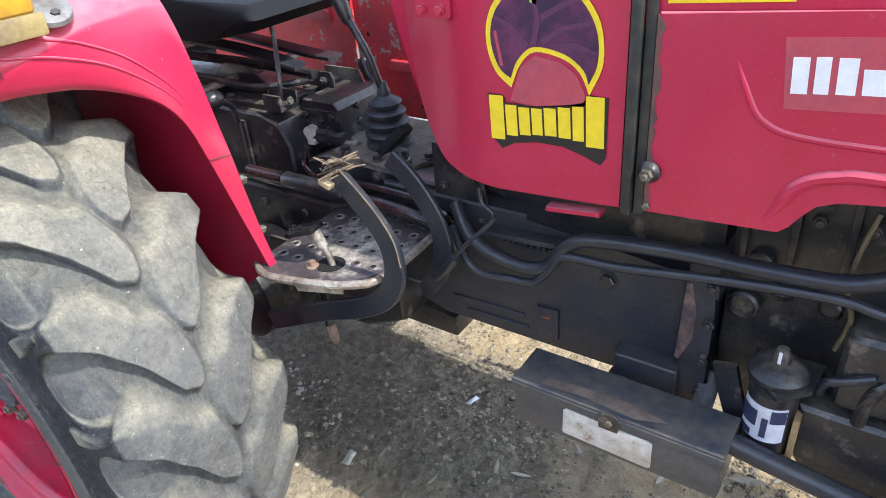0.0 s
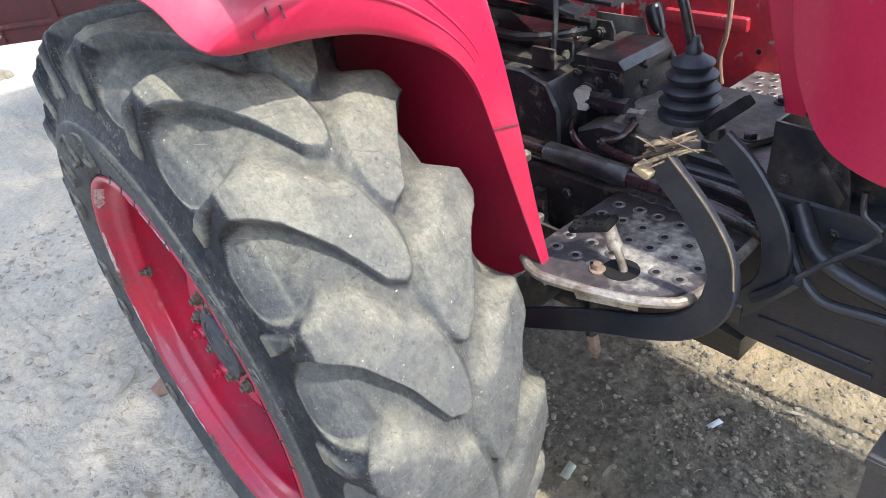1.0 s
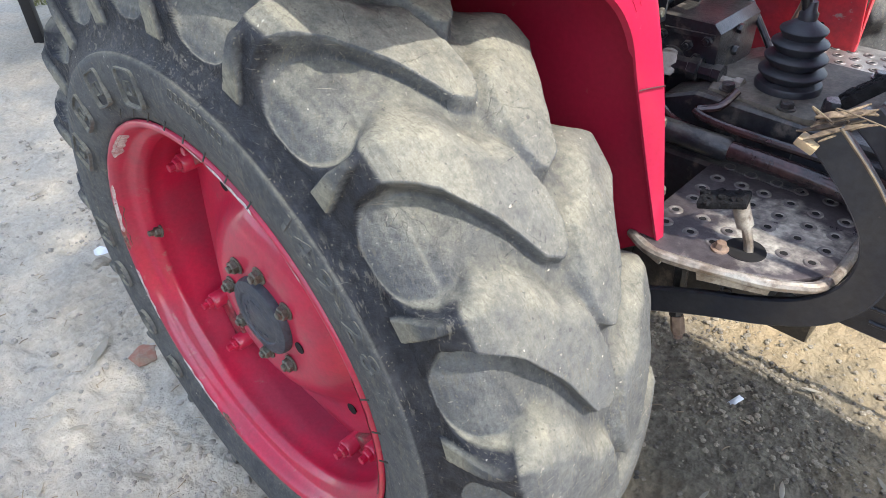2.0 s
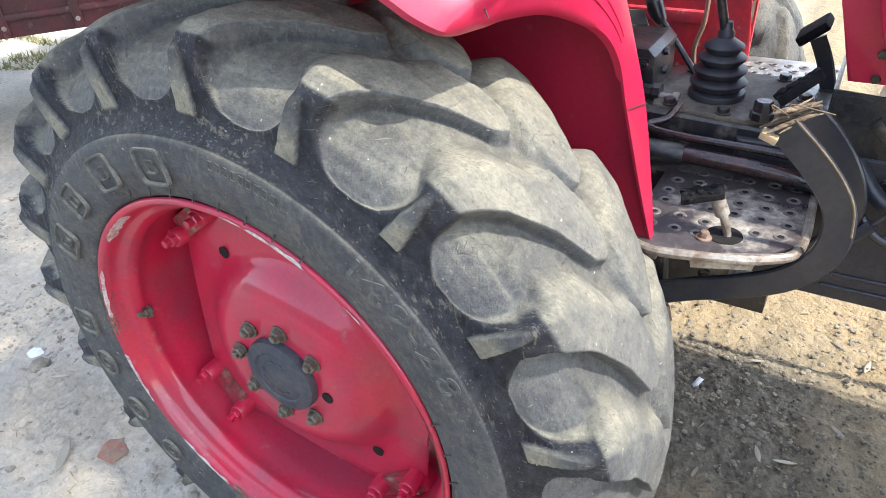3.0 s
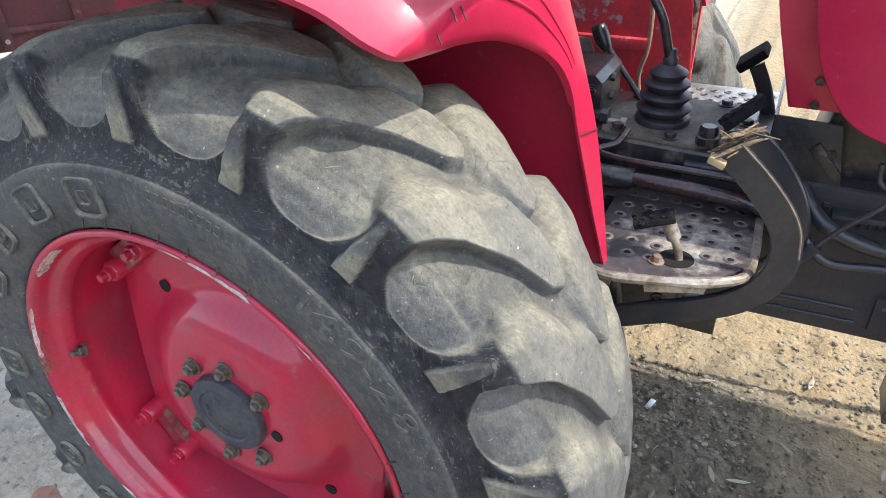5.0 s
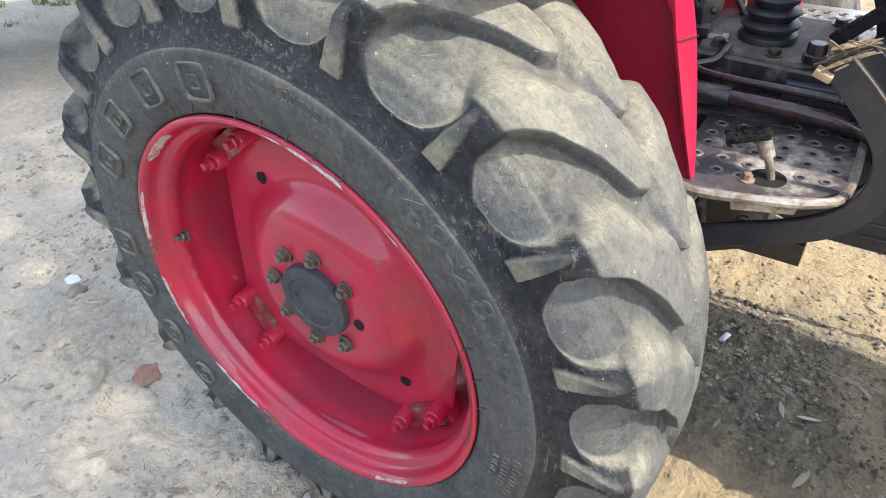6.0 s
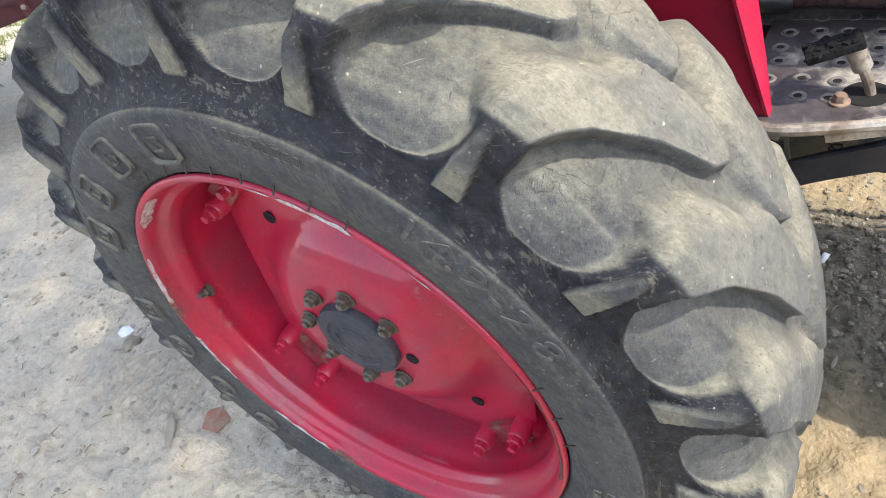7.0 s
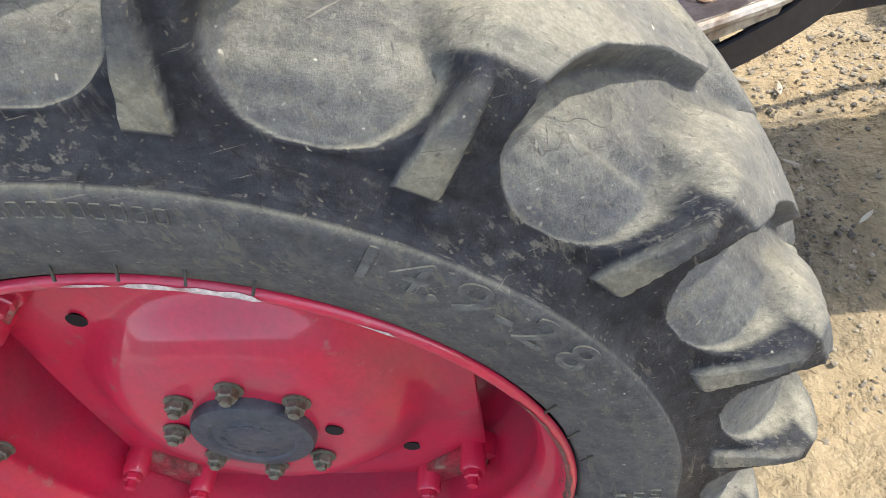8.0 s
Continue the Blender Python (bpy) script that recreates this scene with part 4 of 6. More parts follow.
clip = part("rod_clip", prism([(.660, 1.012), (.720, 1.012), (.720, 1.050), (.712, 1.050), (.712, 1.020), (.668, 1.020), (.668, 1.050), (.660, 1.050)], .262, .318, "x", .002), M_IRON, tractor, "folded black steel rod clip")
bolt_at("clip_bolt", (.318, .690, 1.034), (1, 0, 0), .009, .008, clip, M_NUT)
part("quadrant_rod", tube([(.29, .69, 1.03), (.289, .70, 1.08), (.275, .72, 1.16), (.262, .73, 1.22)], .0055, 8), M_IRON, tractor)
part("linkage_rod", tube([(-.25, .60, 1.085), (.05, .66, 1.072), (.20, .70, 1.048), (.30, .78, 1.052)], .009, 10), M_IRON, tractor)
part("linkage_rod", tube([(-.25, .70, 1.10), (.05, .78, 1.075), (.30, .80, 1.060)], .012, 10), M_IRON, tractor)
part("seat_spring_bar", strap([(-.35, .72, 1.145), (.0, .73, 1.135), (.20, .74, 1.115), (.30, .76, 1.09)], .05, .010, side=(0, 0, 1)), M_BAR, tractor)
part("seat_spring_bar", strap([(-.35, .88, 1.135), (.0, .88, 1.105), (.20, .88, 1.085), (.30, .88, 1.08)], .05, .010, side=(0, 0, 1)), M_BAR, tractor)
valve.location = (-.027, .050, -.014)
brk.location = (-.033, .048, -.026)
kn = part("draft_lever", tube([(.18, .64, .98), (.22, .60, 1.04), (.235, .557, 1.068)], .006, 8), M_IRON, tractor)
part("knob", lathe([(.0, -.022), (.012, -.019), (.019, -.008), (.020, .004), (.015, .016), (.008, .022), (.0, .024)], 20, centre=(.243, .545, 1.073)), M_PLASTIC, kn, "black plastic ball knob")
axle = part("rear_axle", lathe([(.15, .395), (.15, .42), (.125, .43), (.11, .50), (.11, .66)], 36, centre=(0, 0, .60)), M_IRON, tractor, "black cast rear axle housing")

# ------------------------------------------------ gearbox cover, boot and levers
gear = part("gearbox_cover", prism([(.36, .66), (.76, .66), (.76, .88), (.74, .915), (.42, .925), (.36, .90)], .668, .95, "y", .012, segs=3), M_IRON, tractor, "dusty black gearbox cover")
plate = part("lever_plate", prism([(.432, .690), (.600, .672), (.660, .700), (.700, .80), (.66, .93), (.46, .93), (.41, .80)], .918, .930, "z", .004), mat("dusty_oily_plate", (0.085, 0.076, 0.062), 0.7, alt=(0.16, 0.14, 0.11), alt_scale=12.0, grain=80.0, grain_amt=0.2, bump=0.4), gear, "dusty oily cover plate")
for bx, by in ((.462, .700), (.565, .690), (.665, .745), (.69, .81), (.46, .90), (.64, .91)):
    bolt_at("cover_bolt", (bx, by, .930), (0, 0, 1), .0115, .010, gear, M_IRON, 0, 0, .015)
part("filler_cap", lathe([(.0, .965), (.014, .965), (.017, .960), (.017, .946), (.021, .944), (.021, .930)], 8, "z", (.632, .690, 0)), M_IRON, gear, "black hex filler plug")
prof = [(.053, .926), (.054, .938), (.052, .942), (.041, .946), (.053, .9575), (.0540, .9610), (.052, .9635), (.037, .969), (.0490, .9815), (.0500, .9850), (.048, .9875), (.033, .993), (.0440, 1.0055), (.0450, 1.0090), (.043, 1.0115), (.029, 1.017), (.0365, 1.027), (.0375, 1.0300), (.036, 1.0325), (.019, 1.043), (.0145, 1.046), (.0150, 1.056), (.011, 1.061), (.009, 1.075)]
boot = part("gear_lever_boot", lathe(prof, 44, "z", (.533, .775, 0)), M_BOOT, tractor, "black ribbed rubber gear lever boot", smooth=42)
part("gear_lever", tube([(.532, .775, 1.05), (.522, .770, 1.09), (.505, .768, 1.14), (.455, .775, 1.212)], .0086, 12), M_IRON, boot)
part("knob", tube([(.462, .774, 1.195), (.450, .775, 1.220), (.438, .776, 1.246), (.436, .776, 1.252)], .015, 14, radii=[.009, .014, .017, .018, .016, .008]), M_PLASTIC, boot, "black plastic lever knob")
lev2 = part("range_lever", tube([(.470, .875, .93), (.440, .89, .960), (.390, .912, 1.010), (.362, .922, 1.040)], .0065, 10), M_IRON, tractor, "black range lever")
part("knob", tube([(.376, .918, 1.018), (.363, .922, 1.036), (.348, .928, 1.064), (.345, .929, 1.070)], .015, 14, radii=[.009, .014, .0175, .018, .015, .006]), M_PLASTIC, lev2, "black plastic lever knob")
part("hose", tube([(.42, 1.10, .86), (.415, 1.09, .92), (.43, 1.08, .98), (.432, 1.08, 1.05), (.425, 1.08, 1.16)], .0055, 8), mat("brown_hose", (0.30, 0.19, 0.13), 0.6, alt=(0.2, 0.12, 0.08)), tractor, "sun-bleached brown hose")
for k, (vx, vy, vz) in enumerate(((.368, .86, .986), (.369, .86, .945), (.400, .86, .915))):
    part("cable_end", lathe([(.009, -.018), (.012, -.012), (.012, .010), (.007, .014), (.007, .026)], 10, "x", (vx, vy, vz)), M_IRON, tractor)

# hydraulic pipes along the gearbox
part("hydraulic_pipe", tube([(.20, .625, .862), (.34, .620, .866), (.60, .620, .866), (.72, .622, .856), (.77, .64, .83), (.79, .66, .78)], .0165, 14), M_COPPER, tractor, "oily brown steel hydraulic pipe")
part("pipe_sleeve", lathe([(.0175, .33), (.0205, .335), (.0205, .515), (.0175, .52)], 18, "x", (0, .620, .866)), M_IRON, tractor)
part("hydraulic_pipe", tube([(.485, .684, .940), (.47, .66, .915), (.44, .640, .905), (.50, .632, .897), (.70, .632, .893), (.77, .64, .87), (.79, .66, .83)], .0075, 10), M_COPPER, tractor)
part("brake_tube", tube([(.33, .70, .905), (.36, .66, .895), (.40, .648, .875), (.46, .640, .872)], .006, 8), M_COPPER, tractor)

# ------------------------------------------------ footstep
STEP_Z = .828
step = part("footstep", prism([(.490, .372), (.545, .350), (.640, .372), (.712, .402), (.750, .455), (.746, .650), (.640, .660), (.490, .660)], STEP_Z - .010, STEP_Z, "z", .004), M_STEP, tractor, "worn steel footstep with punched anti-slip holes")
edge = [(.492, .372, STEP_Z - .008), (.545, .349, STEP_Z - .008), (.640, .371, STEP_Z - .008), (.713, .400, STEP_Z - .008), (.753, .455, STEP_Z - .008), (.750, .64, STEP_Z - .006)]
part("rolled_edge", tube(edge, .0085, 10, 5), M_STEEL, step, "bright worn rolled edge")
for a, b, drop in (((.496, .370), (.556, .351), .022), ((.566, .353), (.590, .359), .010), ((.602, .361), (.700, .394), .026)):
    bm = bmesh.new()
    q = [bm.verts.new((a[0], a[1] - .003, STEP_Z - .008)), bm.verts.new((b[0], b[1] - .003, STEP_Z - .008)), bm.verts.new((b[0] - .006, b[1] + .004, STEP_Z - .008 - drop)), bm.verts.new((a[0] + .004, a[1] + .004, STEP_Z - .008 - drop))]
    bm.faces.new(q)
    part("edge_flap", solid(bm, .004), M_STEEL, step)
back = part("riser", prism([(.490, .815), (.748, .815), (.748, .850), (.490, .850)], .660, .666, "y", .002), M_IRON, step)
ring_me = None
random.seed(5)
for j in range(6):
    for i in range(7):
        x = .478 + i * .041 + random.uniform(-.003, .003)
        y = .416 + j * .0435 + random.uniform(-.003, .003)
        if not .495 < x < .735 or math.hypot(x - .640, y - .430) < .040 or y < .372 + (x - .50) * .25:
            continue
        if ring_me is None:
            o = part("punched_hole", lathe([(.0120, -.0004), (.0104, .0014), (.0082, .0018), (.0062, .0012), (.0056, .0004), (.0, .0003)], 16, "z"), None, step)
            o.data.materials.append(mat("rubbed_hole_rim", (0.24, 0.215, 0.19), 0.45, 0.3, alt=(0.10, 0.085, 0.085), alt_scale=30.0, grain=120.0, grain_amt=0.2))
            o.data.materials.append(M_HOLE)
            for f in o.data.polygons:
                if math.hypot(f.center.x, f.center.y) < .0056:
                    f.material_index = 1
            ring_me = o.data
        else:
            o = obj("punched_hole", ring_me, None, step)
        o.location = (x, y, STEP_Z + .0004)
part("pedal_slot", lathe([(.029, STEP_Z + .0002), (.0285, STEP_Z + .0012), (.0265, STEP_Z + .0016), (.025, STEP_Z + .0012), (.0, STEP_Z + .001)], 28, "z", (.640, .430, 0)), M_HOLE, step)
bolt_at("step_bolt", (.612, .408, STEP_Z), (.05, 0, 1), .0085, .010, step, mat("rusty_bolt", (0.16, 0.095, 0.06), 0.7, alt=(0.28, 0.2, 0.15), alt_scale=40.0), .0, .0, .013)
bolt_at("hanging_bolt", (.600, .385, .812), (0, 0, -1), .008, .008, step, M_IRON, .006, .014)
dl = part("lock_pedal", tube([(.648, .432, .81), (.640, .430, .845), (.627, .427, .878)], .0068, 10), M_STEEL, tractor, "small steel lock pedal")
part("socket", tube([(.631, .428, .868), (.622, .425, .890), (.618, .424, .902)], .012, 12), M_STEEL, dl)
part("tread_pad", box(-.036, -.022, -.005, .030, .022, .006, .004, m=Matrix.Translation((.600, .418, .902)) @ Matrix.Rotation(radians(-16), 4, "Y") @ Matrix.Rotation(radians(14), 4, "Z")), M_PAD, dl, "crumbled black rubber pad")
random.seed(21)
for k in range(16):
    mm = Matrix.Translation((.600, .418, .902)) @ Matrix.Rotation(radians(-16), 4, "Y") @ Matrix.Rotation(radians(14), 4, "Z") @ Matrix.Translation((random.uniform(-.036, .026), random.uniform(-.02, .02), .005))
    part("rubber_crumb", box(-random.uniform(.002, .006), -random.uniform(.002, .006), -.003, random.uniform(.002, .006), random.uniform(.002, .006), random.uniform(.001, .005), .001, segs=1, m=mm @ Matrix.Rotation(random.uniform(0, 3), 4, "Z")), M_PAD, dl)
part("step_carrier", prism([(.38, .742), (.80, .760), (.80, .792), (.38, .790)], .50, .508, "y", .002), M_IRON, tractor)
part("step_stay", tube([(.52, .50, .80), (.535, .49, .70), (.550, .475, .615)], .012, 10), M_IRON, tractor)
bolt_at("stay_end", (.552, .474, .618), (.3, -.1, -1), .012, .036, tractor, mat("rusty_pin", (0.24, 0.17, 0.12), 0.7, alt=(0.10, 0.06, 0.05), alt_scale=40.0), .008, .010)
sp = [(.610 + .009 * math.cos(t), .50 + .009 * math.sin(t), .700 - .009 * t / math.pi / 2 * 1.1) for t in np.linspace(0, 2 * math.pi * 6, 60)]
part("return_spring", tube(sp, .0020, 6, 1), M_IRON, tractor, "dark coiled return spring")
case = part("transmission_case", prism([(-.28, .46), (.52, .50), (.64, .56), (.64, .83), (-.28, .83)], .62, .98, "y", .016, segs=3), M_IRON, tractor, "oily black transmission case")
for bx in (.10, .24, .38, .52):
    bolt_at("case_bolt", (bx, .62, .79), (0, -1, 0), .011, .010, case, M_IRON)
part("case_rib", box(.30, .605, .52, .325, .63, .78, .005), M_IRON, case)
part("brake_drum", lathe([(.0, .44), (.10, .44), (.118, .45), (.122, .50), (.122, .60), (.10, .61)], 36, centre=(.27, 0, .62)), M_IRON, tractor, "black brake drum housing")

# ------------------------------------------------ pedals
BX, BZ = .684, 1.032
clutch = part("clutch_pedal", strap([(.688, .44, 1.026), (.748, .44, .968), (.786, .44, .915), (.796, .44, .865), (.784, .44, .815), (.745, .44, .768), (.68, .44, .730), (.58, .44, .688), (.40, .44, .60)], .046, .013, bevel=.003), M_BAR, tractor, "slate-grey curved flat-steel pedal arm")
part("worn_edge", strap([(.703, .4335, 1.040), (.764, .4335, .982), (.804, .4335, .925), (.815, .4335, .870)], .0035, .003, bevel=.001), M_STRAW, clutch, "pale worn edge")
part("pedal_stub", box(-.016, -.014, -.005, .010, .010, .006, .002, m=Matrix.Translation((.676, .432, 1.010)) @ Matrix.Rotation(radians(20), 4, "Y")), mat("pale_wood", (0.36, 0.30, 0.19), 0.8, alt=(0.38, 0.28, 0.16), alt_scale=40.0), clutch, "pale splintered pedal stub")
random.seed(11)
M_WOOD = mat("weathered_split_wood", (0.20, 0.15, 0.095), 0.85, alt=(0.09, 0.062, 0.042), alt_scale=45.0, grain=160.0, grain_amt=0.25, bump=0.4, random_amt=0.35)
lay = Vector((.81, .50, .30)).normalized()
for k in range(9):
    c = Vector((.703 + random.uniform(-.012, .012), .438 + random.uniform(-.016, .016), 1.043 + random.uniform(-.010, .012)))
    way = (lay + Vector((random.uniform(-.12, .12), random.uniform(-.3, .3), random.uniform(-.10, .12)))).normalized()
    la, lb = random.uniform(.020, .042), random.uniform(.016, .052)
    w_ = random.uniform(.004, .011)
    bend = Vector((0, random.uniform(-.006, .006), random.uniform(-.003, .008)))
    part("wood_splinter", strap([c - way * la, c + bend, c + way * lb], [w_ * .25, w_, w_ * .9, w_ * .12], .0028, side=(random.uniform(-.3, .3), -.5, .85), bevel=.0006), M_WOOD, clutch)
for k in range(3):
    a = Vector((.690 + random.uniform(-.02, .02), .432 + random.uniform(-.02, .02), 1.046))
    part("straw_binding", tube([a, a + Vector((random.uniform(-.03, .03), random.uniform(-.02, .02), random.uniform(.004, .022))), a + Vector((random.uniform(-.045, .05), random.uniform(-.03, .03), random.uniform(-.006, .014)))], random.uniform(.0006, .0011), 6, 4), M_STRAW, clutch)
brake = part("brake_pedal", strap([(.700, .575, 1.005), (.745, .575, .968), (.790, .575, .905), (.808, .575, .845), (.800, .575, .785), (.76, .575, .73)], .044, .013, bevel=.003), M_BAR, tractor, "slate-grey brake pedal arm")
part("tread_pad", box(-.040, -.020, -.008, .036, .020, .009, .004, m=Matrix.Translation((.690, .610, 1.028)) @ Matrix.Rotation(radians(-44), 4, "Y") @ Matrix.Rotation(radians(12), 4, "Z")), M_PAD, brake, "crumbled black rubber pedal pad")
random.seed(14)
for k in range(34):
    mm = Matrix.Translation((.690, .610, 1.028)) @ Matrix.Rotation(radians(-44), 4, "Y") @ Matrix.Rotation(radians(12), 4, "Z") @ Matrix.Translation((random.uniform(-.036, .030), random.uniform(-.018, .018), .006))
    part("rubber_crumb", box(-random.uniform(.003, .008), -random.uniform(.003, .008), -.004, random.uniform(.003, .008), random.uniform(.003, .008), random.uniform(.002, .007), .0015, segs=1, m=mm @ Matrix.Rotation(random.uniform(0, 3), 4, "Z")), M_PAD, brake)
brake2 = part("brake_pedal", strap([(BX - .004, .93, BZ - .016), (BX + .022, .93, BZ - .07), (BX + .05, .93, BZ - .16)], .030, .012, bevel=.003), M_BAR, tractor)
part("tread_pad", box(-.034, -.040, -.009, .028, .040, .010, .005, m=Matrix.Translation((BX - .010, .93, BZ)) @ Matrix.Rotation(radians(-40), 4, "Y")), M_PAD, brake2, "crumbled black rubber pedal pad")
part("drag_link", tube([(.95, 1.135, .60), (1.5, 1.18, .61), (2.2, 1.25, .58)], .011, 10, 4), M_BAR, tractor, "slate-grey steering drag link")
part("pull_rod", tube([(.90, .575, .985), (.905, .573, .955), (.93, .570, .93), (.872, .565, .865), (.836, .560, .818), (.815, .565, .79)], .0042, 8, 4), M_BAR, tractor, "bent steel pull rod")
part("rod_clevis", tube([(.846, .560, .830), (.822, .562, .797), (.79, .565, .765)], .011, 8), M_BAR, tractor)

# ------------------------------------------------ panels behind the pedals
bat = part("pedal_guard", prism([(.735, .80), (.868, .80), (.862, .90), (.842, 1.006), (.738, 1.012)], .660, .666, "y", .002), M_IRON, tractor, "black sheet-steel guard plate")
part("guard_side", prism([(.666, .80), (.92, .80), (.92, 1.0), (.666, 1.010)], .735, .741, "x", .002), M_IRON, bat)
part("guard_fold", prism([(.800, .960), (.850, .905), (.856, .925), (.815, .975)], .650, .662, "y", .002), M_IRON, bat)
for bx, bz in ((.765, .925), (.835, .955), (.85, .86), (.81, .84)):
    bolt_at("guard_bolt", (bx, .660, bz), (0, -1, 0), .0095, .008, bat, M_IRON, .005, .004)
part("dash_support", prism([(.80, .86), (1.30, .86), (1.30, 1.10), (.84, 1.10)], .70, .92, "y", .01), M_IRON, tractor, "shadowed black bonnet support")
farstep = part("far_footstep", prism([(.44, 1.0), (.74, 1.0), (.74, 1.27), (.44, 1.27)], .846, .856, "z", .003), M_STEPFAR, tractor, "worn steel footstep with punched holes")
for j in range(6):
    for i in range(8):
        o = obj("punched_hole", ring_me, None, farstep)
        o.location = (.465 + i * .034 + (j % 2) * .017, 1.03 + j * .038, .8565)

# ------------------------------------------------ clutch housing and engine
ch = part("clutch_housing", prism([(.60, .640), (.74, .600), (1.262, .603), (1.262, .868), (1.03, .872), (.95, .90), (.60, .90)], .655, .96, "y", .010, segs=3), M_CAST, tractor, "blue-black cast clutch housing with raised ribs")
for x0, x1, z in ((.765, .942, .662), (.80, .950, .634)):
    part("rib", tube([(x0, .655, z - .003), (x1, .655, z)], .0042, 8, 2, straight=True), M_CAST, ch)
part("cover_pad", prism([(.972, .628), (1.020, .630), (1.020, .703), (.972, .700)], .649, .66, "y", .003), M_CAST, ch)
part("pad_slot", prism([(.984, .676), (1.002, .677), (1.002, .682), (.984, .681)], .6475, .65, "y", .0008), mat("rust_red", (0.22, 0.05, 0.035), 0.8), ch)
bolt_at("plug", (1.118, .655, .805), (0, -1, 0), .015, .010, ch, M_IRON, 0, 0, .019)
part("sump_box", box(1.150, .615, .592, 1.268, .70, .676, .008, segs=3), M_CAST, tractor, "blue-grey cast boss under the clutch housing")
part("guard_block", prism([(.50, .475), (.715, .475), (.715, .53), (.50, .55)], .72, .80, "y", .005), M_IRON, tractor)
fl = part("flange", prism([(1.262, .60), (1.312, .595), (1.318, .66), (1.306, .70), (1.306, .80), (1.316, .84), (1.312, .90), (1.262, .90)], .632, .97, "y", .006), M_CAST, tractor, "cast flange with rust and bolts")
part("rust_patch", prism([(1.256, .70), (1.262, .695), (1.282, .745), (1.284, .80), (1.272, .86), (1.262, .86)], .6305, .633, "y", .0008), mat("dusty_rust", (0.055, 0.042, 0.045), 0.7, alt=(0.17, 0.105, 0.09), alt_scale=22.0, alt_range=(0.45, 0.6)), fl)
for bz in (.64, .715, .79, .865):
    bolt_at("flange_bolt", (1.306, .632, bz), (0, -1, 0), .011, .012, fl, M_IRON, .006, .005)
eng = part("engine_block", prism([(1.312, .60), (2.3, .56), (2.3, 1.12), (1.312, 1.10)], .69, .97, "y", .012), M_IRON, tractor, "dark oily engine block")
part("oil_sump", prism([(1.462, .705), (1.80, .70), (1.80, .56), (1.60, .545), (1.49, .56), (1.465, .60)], .60, .70, "y", .018, segs=3), M_IRON, eng, "dark oil sump")
part("pump_body", box(1.50, .60, .72, 1.66, .70, .86, .02, segs=3), M_IRON, eng)
for px, pz, r in ((1.345, .815, .026), (1.40, .86, .02), (1.47, .845, .018), (1.52, .80, .02), (1.60, .78, .024), (1.36, .90, .02)):
    part("core_plug", lathe([(r, .70), (r, .672), (r * .8, .668), (r * .7, .676), (0, .677)], 20, centre=(px, 0, pz)), M_IRON, eng)
for px in (1.33, 1.40, 1.475, 1.55, 1.62):
    part("block_rib", box(px - .006, .672, .90, px + .006, .70, 1.06, .003), M_IRON, eng)
for px in (1.36, 1.43, 1.50, 1.58):
    bolt_at("block_bolt", (px, .672, 1.0), (0, -1, 0), .011, .014, eng, M_IRON, .006, .008)
part("injector_pipe", tube([(1.50, .64, 1.04), (1.49, .63, .99), (1.485, .63, .92), (1.50, .64, .86), (1.49, .64, .80)], .0042, 8), mat("brass_pipe", (0.15, 0.125, 0.075), 0.5, 0.4), eng, "brassy injector pipe")
part("bracket_leg", strap([(1.345, .61, .735), (1.360, .61, .68), (1.385, .60, .62), (1.395, .60, .585)], .040, .012), M_IRON, tractor)
part("side_rail", tube([(1.36, .545, .635), (1.46, .55, .613), (1.60, .555, .588), (1.9, .56, .55), (2.2, .56, .52)], .019, 14), M_BAR, tractor, "slate-grey round steel side rail")
part("coolant_pipe", tube([(.80, .62, .86), (.835, .605, .808), (.874, .600, .780), (.94, .600, .786), (.990, .600, .793), (1.026, .600, .832), (1.056, .600, .868), (1.16, .600, .876), (1.339, .600, .903), (1.476, .600, .916), (1.54, .60, .909), (1.62, .62, .90)], .0085, 10), M_BAR, tractor, "slate-grey steel pipe")
part("coolant_pipe", tube([(.80, .64, .90), (.852, .612, .846), (.94, .608, .818), (1.011, .608, .827), (1.056, .608, .886), (1.108, .608, .911), (1.251, .605, .929), (1.413, .600, .938), (1.497, .60, .949), (1.56, .61, .98), (1.62, .65, 1.0)], .0135, 12), M_BAR, tractor)
part("pipe_shelf", prism([(.86, .848), (1.03, .860), (1.03, .872), (.86, .860)], .625, .67, "y", .003), M_CAST, tractor)
for k in range(9):
    part("cast_mark", box(.895 + k * .013, .648, .832, .903 + k * .013, .656, .842, .001), M_CAST, ch)
part("return_pipe", tube([(1.55, .60, .80), (1.52, .595, .785), (1.49, .60, .765), (1.485, .615, .73)], .0075, 10), M_BAR, tractor)
part("return_pipe", tube([(1.60, .62, .82), (1.555, .60, .775), (1.545, .61, .70)], .011, 10), M_IRON, tractor)

# fuel filter
filt = part("fuel_filter", lathe([(.0, .583), (.030, .583), (.0365, .590), (.0375, .600), (.0375, .738), (.035, .742)], 40, "z", (1.425, .60, 0)), M_PLASTIC, tractor, "black canister fuel filter with a torn label")
part("filter_head", lathe([(.0375, .732), (.0385, .738), (.0385, .752), (.0445, .756), (.0455, .760), (.0455, .764), (.0425, .768), (.040, .770), (.034, .777), (.022, .781), (.013, .783), (.0115, .800), (.009, .806), (.0, .808)], 40, "z", (1.425, .60, 0)), M_IRON, filt, "dark cast filter head")
part("chalk_mark", box(1.4215, .5865, .784, 1.4265, .5895, .806, .001), M_WHITE, filt)
